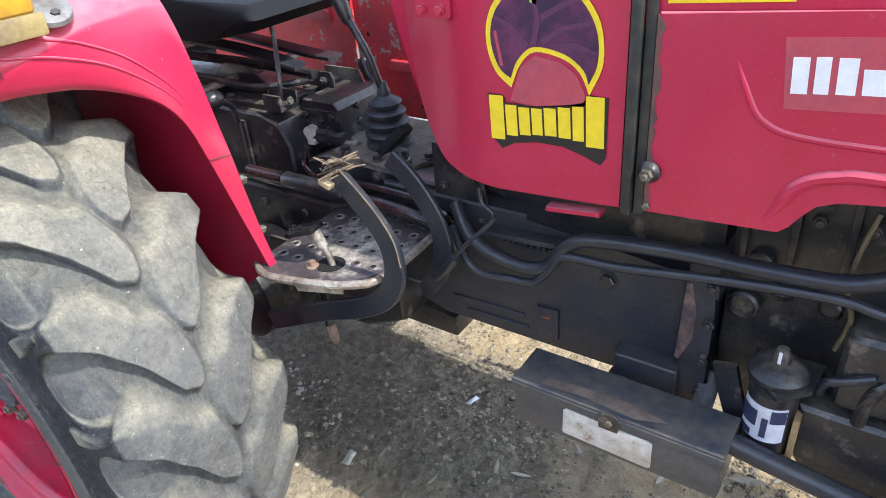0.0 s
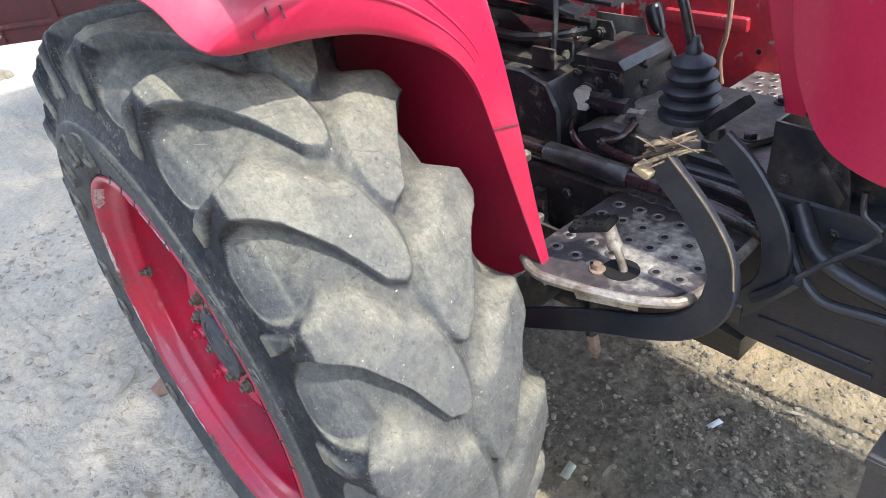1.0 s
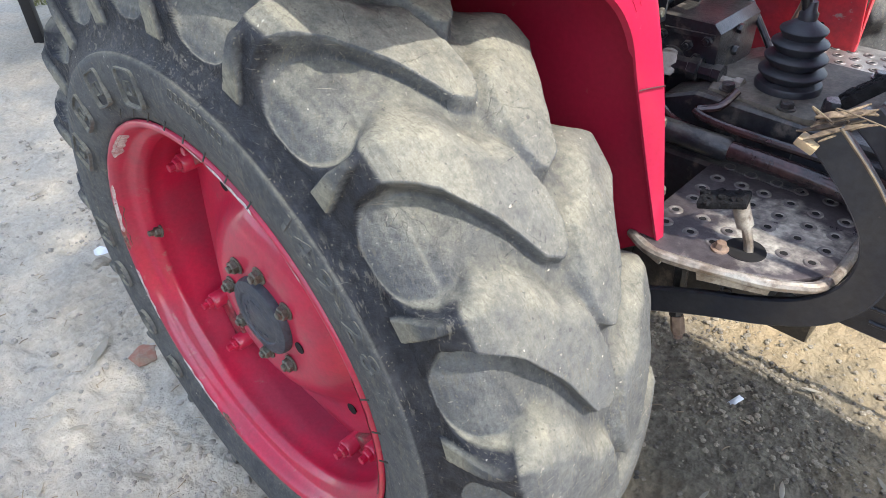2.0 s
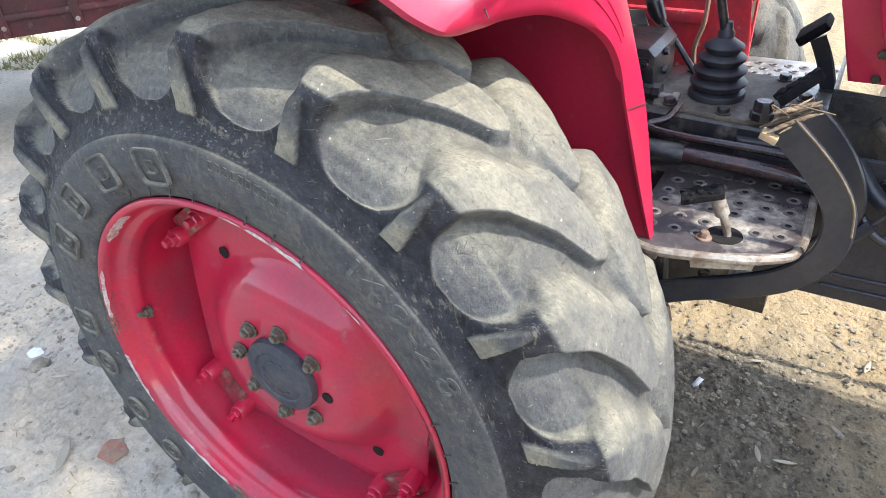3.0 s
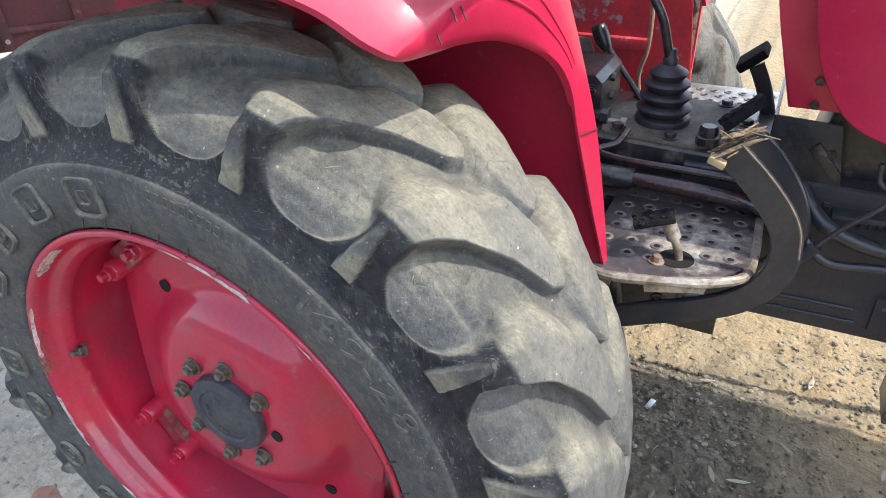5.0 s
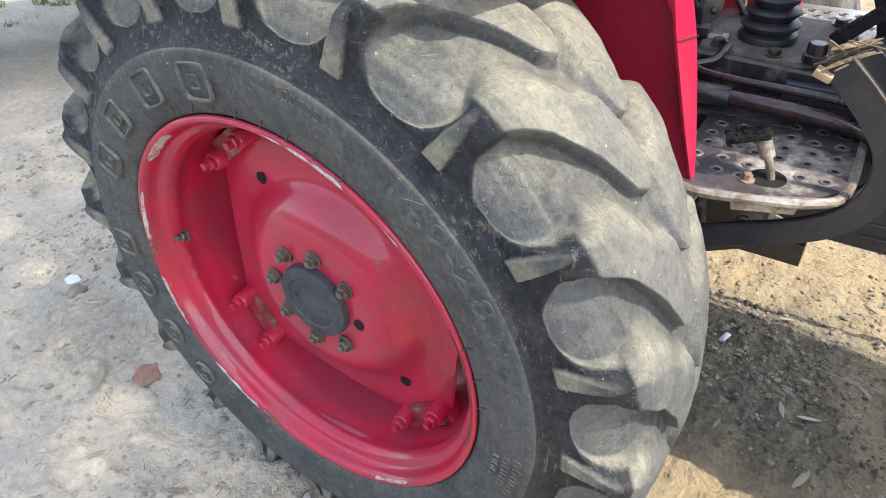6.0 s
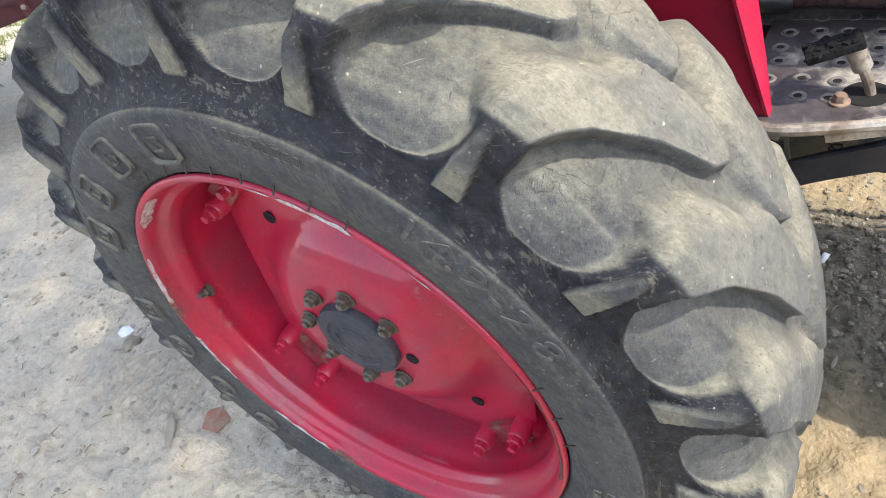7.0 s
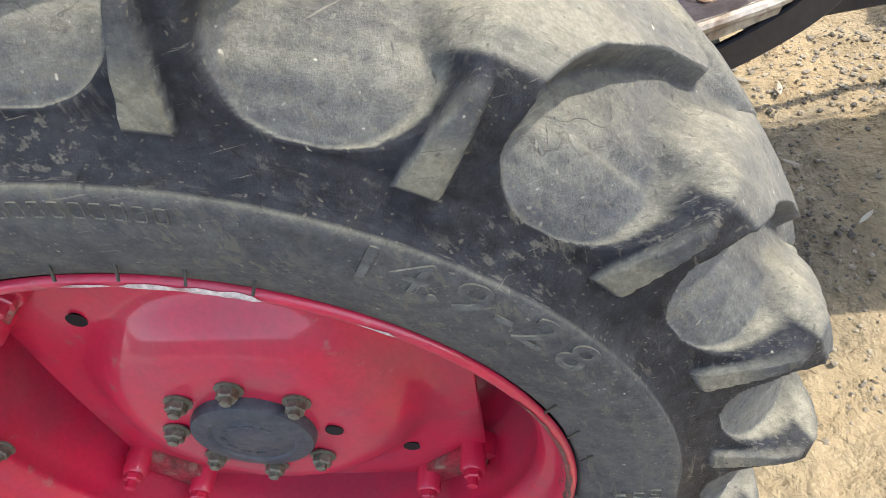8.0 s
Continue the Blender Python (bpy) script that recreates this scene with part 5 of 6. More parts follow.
part("head_bracket", prism([(1.385, .588), (1.436, .543), (1.478, .585), (1.485, .66), (1.38, .66)], .744, .752, "z", .002), M_IRON, filt)


part("gasket_sliver", box(1.462, .578, .600, 1.472, .612, .690, .002), mat("tan_card", (0.42, 0.29, 0.13), 0.7, alt=(0.30, 0.2, 0.1)), filt, "tan card sliver")


def wrap(name, r, a0, a1, z0, z1, m, parent, centre=(1.425, .60)):
    rows = [[(centre[0] + r * math.cos(radians(a)), centre[1] + r * math.sin(radians(a)), z) for z in (z0, z1)] for a in np.linspace(a0, a1, 12)]
    return part(name, solid(loft(rows), .0008), m, parent)


wrap("paper_label", .0383, 196, 318, .640, .712, M_BLUELABEL, filt)
wrap("dark_print", .0393, 200, 250, .668, .700, mat("navy_print", (0.03, 0.035, 0.09), 0.5), filt)
wrap("dark_print", .0393, 262, 276, .650, .690, mat("navy_print", (0.03, 0.035, 0.09), 0.5), filt)
wrap("dark_print", .0393, 280, 316, .682, .708, mat("navy_print", (0.03, 0.035, 0.09), 0.5), filt)
wrap("dark_print", .0393, 204, 240, .644, .656, mat("navy_print", (0.03, 0.035, 0.09), 0.5), filt)

# ------------------------------------------------ tool box
tool = thing("tool_box", "slate-grey steel tool box with a pale metal label", "tool box", at=(1.20, .53, .555))
part("box_body", box(-.190, -.045, 0, .186, .048, .094, .004), M_TOOLBOX, tool)
part("lid", box(-.193, -.049, .091, .189, .052, .102, .0035), M_TOOLBOX, tool)
part("lid_lip", box(-.193, -.0505, .080, .189, -.046, .096, .0015), M_TOOLBOX, tool)
part("label_plate", prism([(-.086, .014), (.070, .010), (.075, .014), (.075, .068), (.070, .072), (-.082, .076), (-.088, .070), (-.089, .018)], -.0478, -.045, "y", .0008), M_PALE, tool, "pale weathered metal label")
part("latch", prism([(-.018, .070), (.016, .070), (.020, .094), (.012, .104), (-.014, .104), (-.020, .092)], -.055, -.046, "y", .002), M_IRON, tool)
bolt_at("latch_bolt", (.0, -.055, .088), (0, -1, 0), .007, .005, tool, M_NUT)
part("hanger", strap([(.12, .045, .06), (.12, .09, .09), (.12, .125, .12)], .035, .006, side=(0, 1, 0)), M_IRON, tool)
part("hanger", strap([(-.04, .045, .06), (-.04, .09, .07), (-.04, .125, .06)], .035, .006, side=(0, 0, 1)), M_IRON, tool)
part("rust_streak", prism([(-.14, -.035), (-.05, -.030), (.04, -.038), (.09, -.020), (.02, -.005), (-.08, -.010), (-.13, -.016)], .1018, .1028, "z", .0002), mat("dried_mud", (0.20, 0.155, 0.115), 0.9, alt=(0.13, 0.1, 0.085), alt_scale=20.0), tool, "dried mud streak")


# ------------------------------------------------ bonnet
def cowl_y(x, z):
    """The cowl's side draws in towards the dash."""
    return float(np.interp(x, [.70, .78, .86, .93, .975, 3], [.645, .592, .545, .513, .50, .50]))


def build_bonnet():
    edge = [(.742, 1.46), (.748, 1.32), (.760, 1.22), (.780, 1.14), (.806, 1.09), (.842, 1.052), (.888, 1.037), (.95, 1.036), (1.10, 1.043), (1.188, 1.049)]
    low = smooth_path([(x, 0, z) for x, z in edge], 4)
    rows = []
    for p in low:
        row = []
        for t in np.linspace(0, 1, 12):
            x = p.x + (1.188 - p.x) * t if p.x < 1.188 else p.x
            z = p.z + (1.46 - p.z) * t
            row.append((x, cowl_y(x, z), z))
        rows.append(row)
    c = part("bonnet_cowl", solid(loft(rows), .004), M_RED, tractor, "crimson rear bonnet cowl carrying a bright sticker", smooth=60)
    rim_ = [(p.x, cowl_y(p.x, p.z) + .003, p.z) for p in low]
    part("rolled_rim", tube(rim_, .0048, 8, 1), M_RED, c)
    far = [[(x, 1.6 - y, z) for x, y, z in row] for row in rows]
    part("bonnet_cowl", solid(loft(far), .004), M_RED, tractor, "crimson rear bonnet cowl")
    part("bonnet_top", prism([(.512, 1.40), (.57, 1.50), (1.03, 1.50), (1.088, 1.40), (1.088, 1.395), (.512, 1.395)], .78, 2.4, "x", .012), M_RED, tractor)
    part("dash_panel", prism([(.752, 1.030), (.92, 1.030), (.92, 1.47), (.655, 1.47), (.690, 1.25), (.716, 1.150)], .650, .95, "y", .006), M_RED, tractor, "crimson dash panel")
    for z in (1.04, 1.08):
        bolt_at("dash_bolt", (.790, .650, z), (0, -1, 0), .008, .006, tractor, M_IRON)
    pan = [(1.226, 1.051), (1.396, 1.060), (1.410, 1.072), (1.418, 1.090), (1.432, 1.107), (1.455, 1.117), (1.50, 1.121), (2.4, 1.125), (2.4, 1.345), (1.45, 1.334), (1.226, 1.321)]
    p1 = part("side_panel", prism(pan, .494, .500, "y", .002), M_RED, tractor, "crimson bonnet side panel with a pressed crease")
    part("side_panel", prism(pan, 1.10, 1.106, "y", .002), M_RED, tractor, "crimson bonnet side panel")
    part("bonnet_side", prism([(1.20, 1.30), (2.4, 1.32), (2.4, 1.44), (1.20, 1.44)], .502, .512, "y", .002), M_RED, tractor)
    part("yellow_strip", prism([(1.232, 1.330), (1.37, 1.338), (1.37, 1.352), (1.232, 1.344)], .4995, .503, "y", .0005), M_YEL, tractor)
    arch = [(1.375, 1.070), (1.390, 1.092), (1.402, 1.118), (1.420, 1.136), (1.450, 1.147), (1.50, 1.152), (1.8, 1.155), (2.3, 1.155)]
    part("arch_bead", tube([(x, .4975, z) for x, z in arch], .010, 10, 5, radii=[.003, .010, .010, .010, .010]), M_RED, p1)
    part("crease", tube([(x, .4965, z) for x, z in ((1.319, 1.285), (1.323, 1.265), (1.336, 1.236), (1.352, 1.208), (1.381, 1.192), (1.43, 1.187), (1.50, 1.187), (1.9, 1.187))], .0052, 10, 5, radii=[.001, .005, .0052, .0052, .0052]), M_RED, p1)
    return c, p1


cowl, panel = build_bonnet()
seal = part("edge_strip", prism([(1.192, 1.046), (1.200, 1.041), (1.206, 1.043), (1.206, 1.45), (1.192, 1.45)], .486, .52, "y", .004), M_SEAL, tractor, "black rubber edge strip")
part("inner_lip", prism([(1.208, 1.044), (1.222, 1.045), (1.222, 1.45), (1.208, 1.45)], .496, .52, "y", .003), M_SEAL, seal)
random.seed(21)
wear = [(1.2245 + random.uniform(.004, .010), 1.055 + k * .0095) for k in range(28)]
part("worn_paint", prism([(1.2235, 1.053)] + wear + [(1.2235, 1.32)], .4932, .4945, "y", .0002), mat("worn_brown_paint", (0.16, 0.06, 0.055), 0.8, alt=(0.09, 0.06, 0.05), alt_scale=40.0), panel, "brown worn paint along the edge")
lat = part("latch", lathe([(.0155, .494), (.0155, .490), (.0125, .487), (.011, .483), (.008, .481)], 24, centre=(1.229, 0, 1.113)), M_IRON, panel, "rusty bonnet latch")
bolt_at("latch_nut", (1.229, .482, 1.113), (0, -1, 0), .0095, .007, lat, M_NUT, .005, .006)
bolt_at("rivet", (1.228, .494, 1.060), (0, -1, 0), .006, .005, panel, M_NUT)
hp = part("hinge_plate", prism([(.842, 1.288), (.903, 1.288), (.908, 1.293), (.908, 1.34), (.842, 1.34)], .513, .548, "y", .003), M_RED, cowl)
for bx in (.857, .890):
    bolt_at("hinge_bolt", (bx, .513, 1.302), (0, -1, 0), .0075, .006, hp, M_RED, 0, 0, .009)
part("under_slot", prism([(1.066, 1.008), (1.155, 1.017), (1.155, 1.025), (1.066, 1.016)], .505, .53, "y", .003), M_RED, tractor)


def decal(name, poly, m, layer, parent, label=""):
    d = .4958 - .0009 * layer
    return part(name, prism(poly, d - .0008, d, "y", .0), m, parent, label)


def ring_pts(pts, n=5):
    return [(p.x, p.z) for p in smooth_path([(x, 0, z) for x, z in pts], n)]


# a round emblem cut off below by an arch, in yellow, purple and black; and a line of slanted blocks
outer = ring_pts([(1.018, 1.205), (.993, 1.226), (.980, 1.262), (.982, 1.298), (1.000, 1.330), (1.036, 1.352), (1.082, 1.357), (1.122, 1.342), (1.147, 1.312), (1.156, 1.280), (1.155, 1.245), (1.138, 1.207)], 4)
arch = ring_pts([(1.138, 1.207), (1.124, 1.236), (1.099, 1.253), (1.057, 1.259), (1.034, 1.240), (1.018, 1.205)], 4)
emblem = decal("emblem_outline", outer[:-1] + arch[:-1], M_YEL, 1, cowl, "yellow-edged purple emblem sticker")


def shrink(pts, c, k):
    return [(c[0] + (x - c[0]) * k, c[1] + (z - c[1]) * k) for x, z in pts]


inner = ring_pts([(1.018, 1.219), (1.000, 1.232), (.988, 1.264), (.990, 1.296), (1.006, 1.324), (1.038, 1.345), (1.081, 1.350), (1.117, 1.336), (1.140, 1.308), (1.149, 1.279), (1.148, 1.248), (1.137, 1.222)], 4)
inarch = ring_pts([(1.137, 1.222), (1.129, 1.241), (1.101, 1.260), (1.055, 1.266), (1.029, 1.245), (1.018, 1.219)], 4)
decal("emblem_field", inner[:-1] + inarch[:-1], M_PURPLE, 2, cowl)
for pts in ([(1.060, 1.268), (1.066, 1.300), (1.058, 1.345), (1.052, 1.345), (1.057, 1.300), (1.050, 1.268)], [(1.070, 1.270), (1.100, 1.290), (1.138, 1.300), (1.136, 1.305), (1.098, 1.297), (1.066, 1.277)],
            [(1.045, 1.262), (1.020, 1.288), (.994, 1.300), (.994, 1.305), (1.022, 1.296), (1.049, 1.270)], [(1.085, 1.268), (1.120, 1.270), (1.146, 1.262), (1.146, 1.267), (1.120, 1.277), (1.084, 1.274)], [(1.066, 1.30), (1.10, 1.32), (1.122, 1.328), (1.118, 1.333), (1.096, 1.326), (1.066, 1.31)]):
    decal("emblem_fold", pts, M_PLUM, 3, cowl)
decal("emblem_glint", [(1.002, 1.235), (1.007, 1.236), (.997, 1.285), (.993, 1.283)], M_FADE, 3, cowl)
decal("emblem_leaf", [(1.050, 1.325), (1.060, 1.322), (1.066, 1.350), (1.052, 1.352)], M_GREEN, 3, cowl)
decal("emblem_backing", [(1.026, 1.212), (1.034, 1.236), (1.057, 1.254), (1.097, 1.248), (1.120, 1.232), (1.132, 1.208), (1.134, 1.192), (1.05, 1.180), (1.016, 1.186)], M_FADE, 1, cowl)
decal("block_shadow", [(.990, 1.118), (1.000, 1.108), (1.022, 1.120), (1.06, 1.127), (1.10, 1.127), (1.135, 1.117), (1.158, 1.108), (1.1655, 1.120), (1.166, 1.207), (1.136, 1.2075), (1.130, 1.196), (1.112, 1.191), (1.06, 1.182), (1.008, 1.181), (1.004, 1.192), (.978, 1.192), (.983, 1.122)], M_BLACK, 1, cowl)
tops = [1.190, 1.178, 1.177, 1.178, 1.181, 1.185, 1.189, 1.206]
bots = [1.122, 1.131, 1.135, 1.138, 1.140, 1.140, 1.139, 1.133]
xs = [.980, 1.007, 1.029, 1.050, 1.070, 1.092, 1.114, 1.134, 1.164]
for k in range(8):
    a, b = xs[k], xs[k + 1] - .0034
    wd = b - a
    poly = [(a, tops[k]), (b, tops[k] + .001), (b + .002, bots[k] + .001), (a + .002, bots[k])]
    decal("yellow_block", poly, M_YEL, 2, cowl)


def pdecal(name, poly, m, layer, label=""):
    d = .4938 - .0009 * layer
    return part(name, prism(poly, d - .0008, d, "y", .0), m, panel, label)


pdecal("badge_backing", [(1.368, 1.302), (1.378, 1.221), (1.80, 1.25), (1.80, 1.33)], M_FADE, 0, "faded badge backing")
for a, b, lo_, hi_ in ((1.382, 1.399, 1.240, 1.281), (1.405, 1.420, 1.242, 1.283), (1.427, 1.446, 1.244, 1.284), (1.452, 1.475, 1.246, 1.274), (1.482, 1.505, 1.248, 1.276)):
    pdecal("white_block", [(a, lo_), (b, lo_ + .001), (b - .003, hi_ + .001), (a - .003, hi_)], M_WHITE, 1)

# ------------------------------------------------ far side
farf = part("far_mudguard", prism([(-.62, .80), (.515, .80), (.522, .88), (.50, 1.06), (.47, 1.20), (.40, 1.34), (.2, 1.42), (-.62, 1.42)], 1.216, 1.222, "y", .002), M_REDOLD, tractor, "red mudguard skirt with chipped paint")
part("pressed_slot", box(.200, 1.204, .940, .412, 1.220, .974, .0075, segs=3), M_REDOLD, farf)
part("front_flange", prism([(1.222, .80), (1.222, 1.2), (1.26, 1.2), (1.23, .80)], .515, .52, "x", .001), M_REDOLD, farf)
part("stiffener", prism([(.06, .84), (.075, .84), (.075, 1.40), (.06, 1.40)], 1.204, 1.217, "y", .003), M_REDOLD, farf)
part("latch_plate", prism([(-.12, 1.07), (-.02, 1.07), (-.02, 1.10), (-.05, 1.105), (-.06, 1.125), (-.09, 1.125), (-.12, 1.10)], 1.206, 1.216, "y", .003), M_FADE, farf)
for bx, bz in ((.12, 1.04), (.10, .90), (.44, .90), (.30, .84)):
    part("plate_hole", lathe([(.006, 1.2148), (.006, 1.2155), (0, 1.2156)], 12, centre=(bx, 0, bz)), M_HOLE, farf)
part("far_mudguard_top", prism([(.52, 1.06), (.48, 1.20), (.41, 1.335), (.21, 1.42), (-.5, 1.42), (-.5, 1.43), (.215, 1.43), (.42, 1.345), (.49, 1.205), (.53, 1.06)], 1.222, 1.58, "y", .001), M_RED, tractor, "crimson far mudguard top")
wheel_far = part("far_rear_wheel", lathe(RIM, 64, close=True), M_REDW, tractor, "crimson steel wheel rim")
wheel_far.matrix_basis = Matrix.Translation((0, 1.60, .60)) @ Matrix.Rotation(math.pi, 4, "Z")
build_tyre(wheel_far, cells=20)

# Pale strips, added to imitate bright gaps showing under the seat.
part("seat_rail", box(-.10, .795, 1.030, .02, .812, 1.046, .002), M_PALE, tractor, "pale strip added for the bright gap under the seat")
part("seat_rail", box(-.32, .70, 1.085, -.10, .712, 1.100, .002), M_PALE, tractor, "pale strip added for the bright gap under the seat")
part("lift_cover", prism([(-.28, 1.016), (.02, 1.016), (.05, 1.024), (.04, 1.040), (-.06, 1.052), (-.28, 1.052)], .69, .86, "y", .006), M_IRON, tractor)
part("lift_arm_shaft", lathe([(.030, .60), (.034, .602), (.034, .64), (.030, .645), (.030, .69)], 24, centre=(-.02, 0, .985)), M_IRON, tractor)
part("quadrant_plate", prism([(.02, 1.016), (.20, 1.016), (.20, 1.050), (.14, 1.085), (.06, 1.085), (.02, 1.055)], .730, .736, "y", .002), M_IRON, tractor)
part("cross_rod", tube([(.10, .62, 1.052), (.10, .80, 1.056), (.10, .95, 1.052)], .009, 10), M_STEEL, tractor)

# seat
seat = part("seat", prism([(-.42, 1.215), (-.30, 1.182), (.0, 1.172), (.20, 1.180), (.33, 1.205), (.36, 1.232), (.33, 1.26), (.1, 1.265), (-.35, 1.29), (-.42, 1.27)], .60, 1.02, "y", .028, segs=4), M_SEAT, tractor, "black vinyl driver's seat")
part("seat_back", prism([(-.44, 1.18), (-.36, 1.18), (-.42, 1.56), (-.50, 1.56)], .60, 1.02, "y", .03, segs=4), M_SEAT, seat)

# front wheel and axle, ahead of the view
fw = part("front_wheel", lathe([(.20, -.07), (.33, -.085), (.37, -.06), (.38, .0), (.37, .06), (.33, .085), (.20, .07)], 48, close=True), M_TYRE, tractor, "ribbed front tyre")
fw.location = (2.05, .12, .375)
fw2 = obj("front_wheel", fw.data, None, tractor)
fw2.location = (2.05, 1.48, .375)
for wy, sgn in ((.12, -1), (1.48, 1)):
    part("front_rim", lathe([(.0, wy + .03 * sgn), (.07, wy + .05 * sgn), (.09, wy + .02 * sgn), (.17, wy + .01 * sgn), (.20, wy + .06 * sgn), (.205, wy - .06 * sgn)], 32, centre=(2.05, 0, .375)), M_REDW, tractor)
part("front_axle", box(2.0, .20, .36, 2.10, 1.40, .44, .012, segs=2), M_IRON, tractor, "black steel front axle beam")
part("front_carrier", box(1.85, .62, .42, 2.36, .98, .66, .015, segs=2), M_IRON, tractor)
part("grille", box(2.385, .53, .66, 2.41, 1.07, 1.36, .01, segs=2), M_PLASTIC, tractor, "black front grille")
part("nose", prism([(.512, 1.36), (.57, 1.50), (1.03, 1.50), (1.088, 1.36), (1.088, 1.345), (.512, 1.345)], 2.38, 2.46, "x", .02), M_RED, tractor)

# ------------------------------------------------ trailer behind the tractor
trailer = thing("trailer", "dark maroon steel trailer body parked at the yard's edge", "trailer", at=(-3.33, .245, 0))
trailer.rotation_euler = (0, 0, radians(53))
part("side_board", prism([(0, .634), (.03, .62), (2.8, .62), (2.8, 1.31), (0, 1.31)], 0, .03, "y", .005), M_MAROON, trailer)
part("end_board", prism([(.03, .634), (1.25, .634), (1.25, 1.31), (.03, 1.31)], 0, .03, "x", .005), M_MAROON, trailer)
part("end_board", prism([(.03, .634), (1.25, .634), (1.25, 1.31), (.03, 1.31)], 2.77, 2.80, "x", .005), M_MAROON, trailer)
part("side_board", prism([(0, .634), (2.8, .634), (2.8, 1.31), (0, 1.31)], 1.25, 1.28, "y", .005), M_MAROON, trailer)
part("bed", box(.03, .03, .634, 2.77, 1.25, .67, .004), M_MAROON, trailer)
for z in (.70, 1.02, 1.28):
    part("rail", prism([(0, z), (2.8, z), (2.8, z + .028), (0, z + .028)], -.014, .0, "y", .004), M_MAROON, trailer)
for k in range(9):
    part("upright", prism([(.07 + k * .32, .63), (.11 + k * .32, .63), (.11 + k * .32, 1.30), (.07 + k * .32, 1.30)], -.017, 0, "y", .004), M_MAROON, trailer)
    bolt_at("board_bolt", (.09 + k * .32, -.017, .67), (0, -1, 0), .012, .009, trailer, M_STEEL)
part("axle", box(2.26, .16, .27, 2.34, 1.12, .635, .006), M_PLASTIC, trailer)
for sy in (.14, 1.14):
    part("wheel", lathe([(.0, -.05), (.14, -.07), (.26, -.09), (.30, -.06), (.30, .06), (.26, .09), (.14, .07), (.0, .05)], 32, centre=(2.3, sy, .30)), M_PLASTIC, trailer)
part("prop_stand", box(.20, .58, .0, .26, .64, .635, .005), M_PLASTIC, trailer)


# ------------------------------------------------ things on the ground
def leaf(name, x, y, turn, size, label, m=M_LEAF, curl=0.25):
    rows = []
    for t in np.linspace(0, 1, 9):
        w = size * .12 * math.sin(math.pi * min(1, t * .97 + .02)) ** .8
        z = curl * size * (t - .5) ** 2
        rows.append([(size * (t - .5), -w, z + w * .5), (size * (t - .5), 0, z), (size * (t - .5), w, z + w * .4)])
    o = obj(name, solid(loft(rows), .0006), m, None, "", 180)
    o.matrix_basis = Matrix.Translation((x, y, ground_height(x, y) + .005)) @ Matrix.Rotation(radians(turn), 4, "Z") @ Matrix.Rotation(radians(random.uniform(-12, 12)), 4, "X")
    return tagged(o, label, "leaf", "fallen leaves")


random.seed(31)
for x, y, a, sz in ((.785, .757, 110, .055), (.850, .775, 15, .060), (.870, .570, 70, .075), (1.376, 1.042, 20, .10), (1.568, 1.176, -20, .13), (1.45, 1.10, 60, .06), (.48, .631, 95, .05),
                    (-.838, -.121, -50, .12), (-.371, -.234, 30, .05), (-.95, -.02, 10, .07), (.95, .93, 140, .05), (1.05, .72, 40, .055), (.66, .62, 80, .04), (1.08, .60, 160, .06), (.72, 1.10, 20, .05), (1.18, .95, 75, .05),
                    (1.0, 1.22, 80, .06), (.92, 1.30, 130, .05), (-.62, -.28, 60, .05), (-1.25, -.3, 20, .06), (-1.9, .1, 100, .07), (-.52, -.42, 140, .05), (-1.12, .06, 35, .06), (-1.18, .02, 120, .05)):
    leaf("leaf", x, y, a, sz, "dry pale narrow leaf lying on the soil")
pap = obj("paper_scrap", solid(loft([[(-.022, -.008, .002), (-.022, .008, .004)], [(0, -.009, .007), (0, .008, .004)], [(.024, -.008, .003), (.022, .007, .006)]]), .0006), M_PAPER, None, "", 180)
pap.matrix_basis = Matrix.Translation((.590, .938, ground_height(.590, .938) + .008)) @ Matrix.Rotation(radians(75), 4, "Z")
tagged(pap, "small white torn paper scrap lying on gravel", "paper scrap")
wrp = obj("wrapper", solid(loft([[(-.024, -.012, .002), (-.024, .012, .004)], [(0, -.013, .009), (0, .012, .005)], [(.024, -.010, .003), (.026, .012, .008)]]), .0006), mat("pale_green_foil", (0.45, 0.47, 0.36), 0.5), None, "", 180)
wrp.matrix_basis = Matrix.Translation((.414, .560, ground_height(.414, .56) + .010)) @ Matrix.Rotation(radians(100), 4, "Z")
tagged(wrp, "crumpled pale greenish wrapper lying on soil", "wrapper")


def rough_stone(bm, c, r, squash=.6, rng=random):
    q = Euler((rng.uniform(0, 6), rng.uniform(0, 6), rng.uniform(0, 6))).to_matrix()
    t = (1 + 5 ** .5) / 2
    return [(c[0] + r * v.x, c[1] + r * v.y, c[2] + r * squash * v.z) for v in
            (q @ (Vector(p).normalized() * rng.uniform(.75, 1.15)) for p in ((-1, t, 0), (1, t, 0), (-1, -t, 0), (1, -t, 0), (0, -1, t), (0, 1, t), (0, -1, -t), (0, 1, -t), (t, 0, -1), (t, 0, 1), (-t, 0, -1), (-t, 0, 1)))]


ICO = ((0, 11, 5), (0, 5, 1), (0, 1, 7), (0, 7, 10), (0, 10, 11), (1, 5, 9), (5, 11, 4), (11, 10, 2), (10, 7, 6), (7, 1, 8), (3, 9, 4), (3, 4, 2), (3, 2, 6), (3, 6, 8), (3, 8, 9), (4, 9, 5), (2, 4, 11), (6, 2, 10), (8, 6, 7), (9, 8, 1))


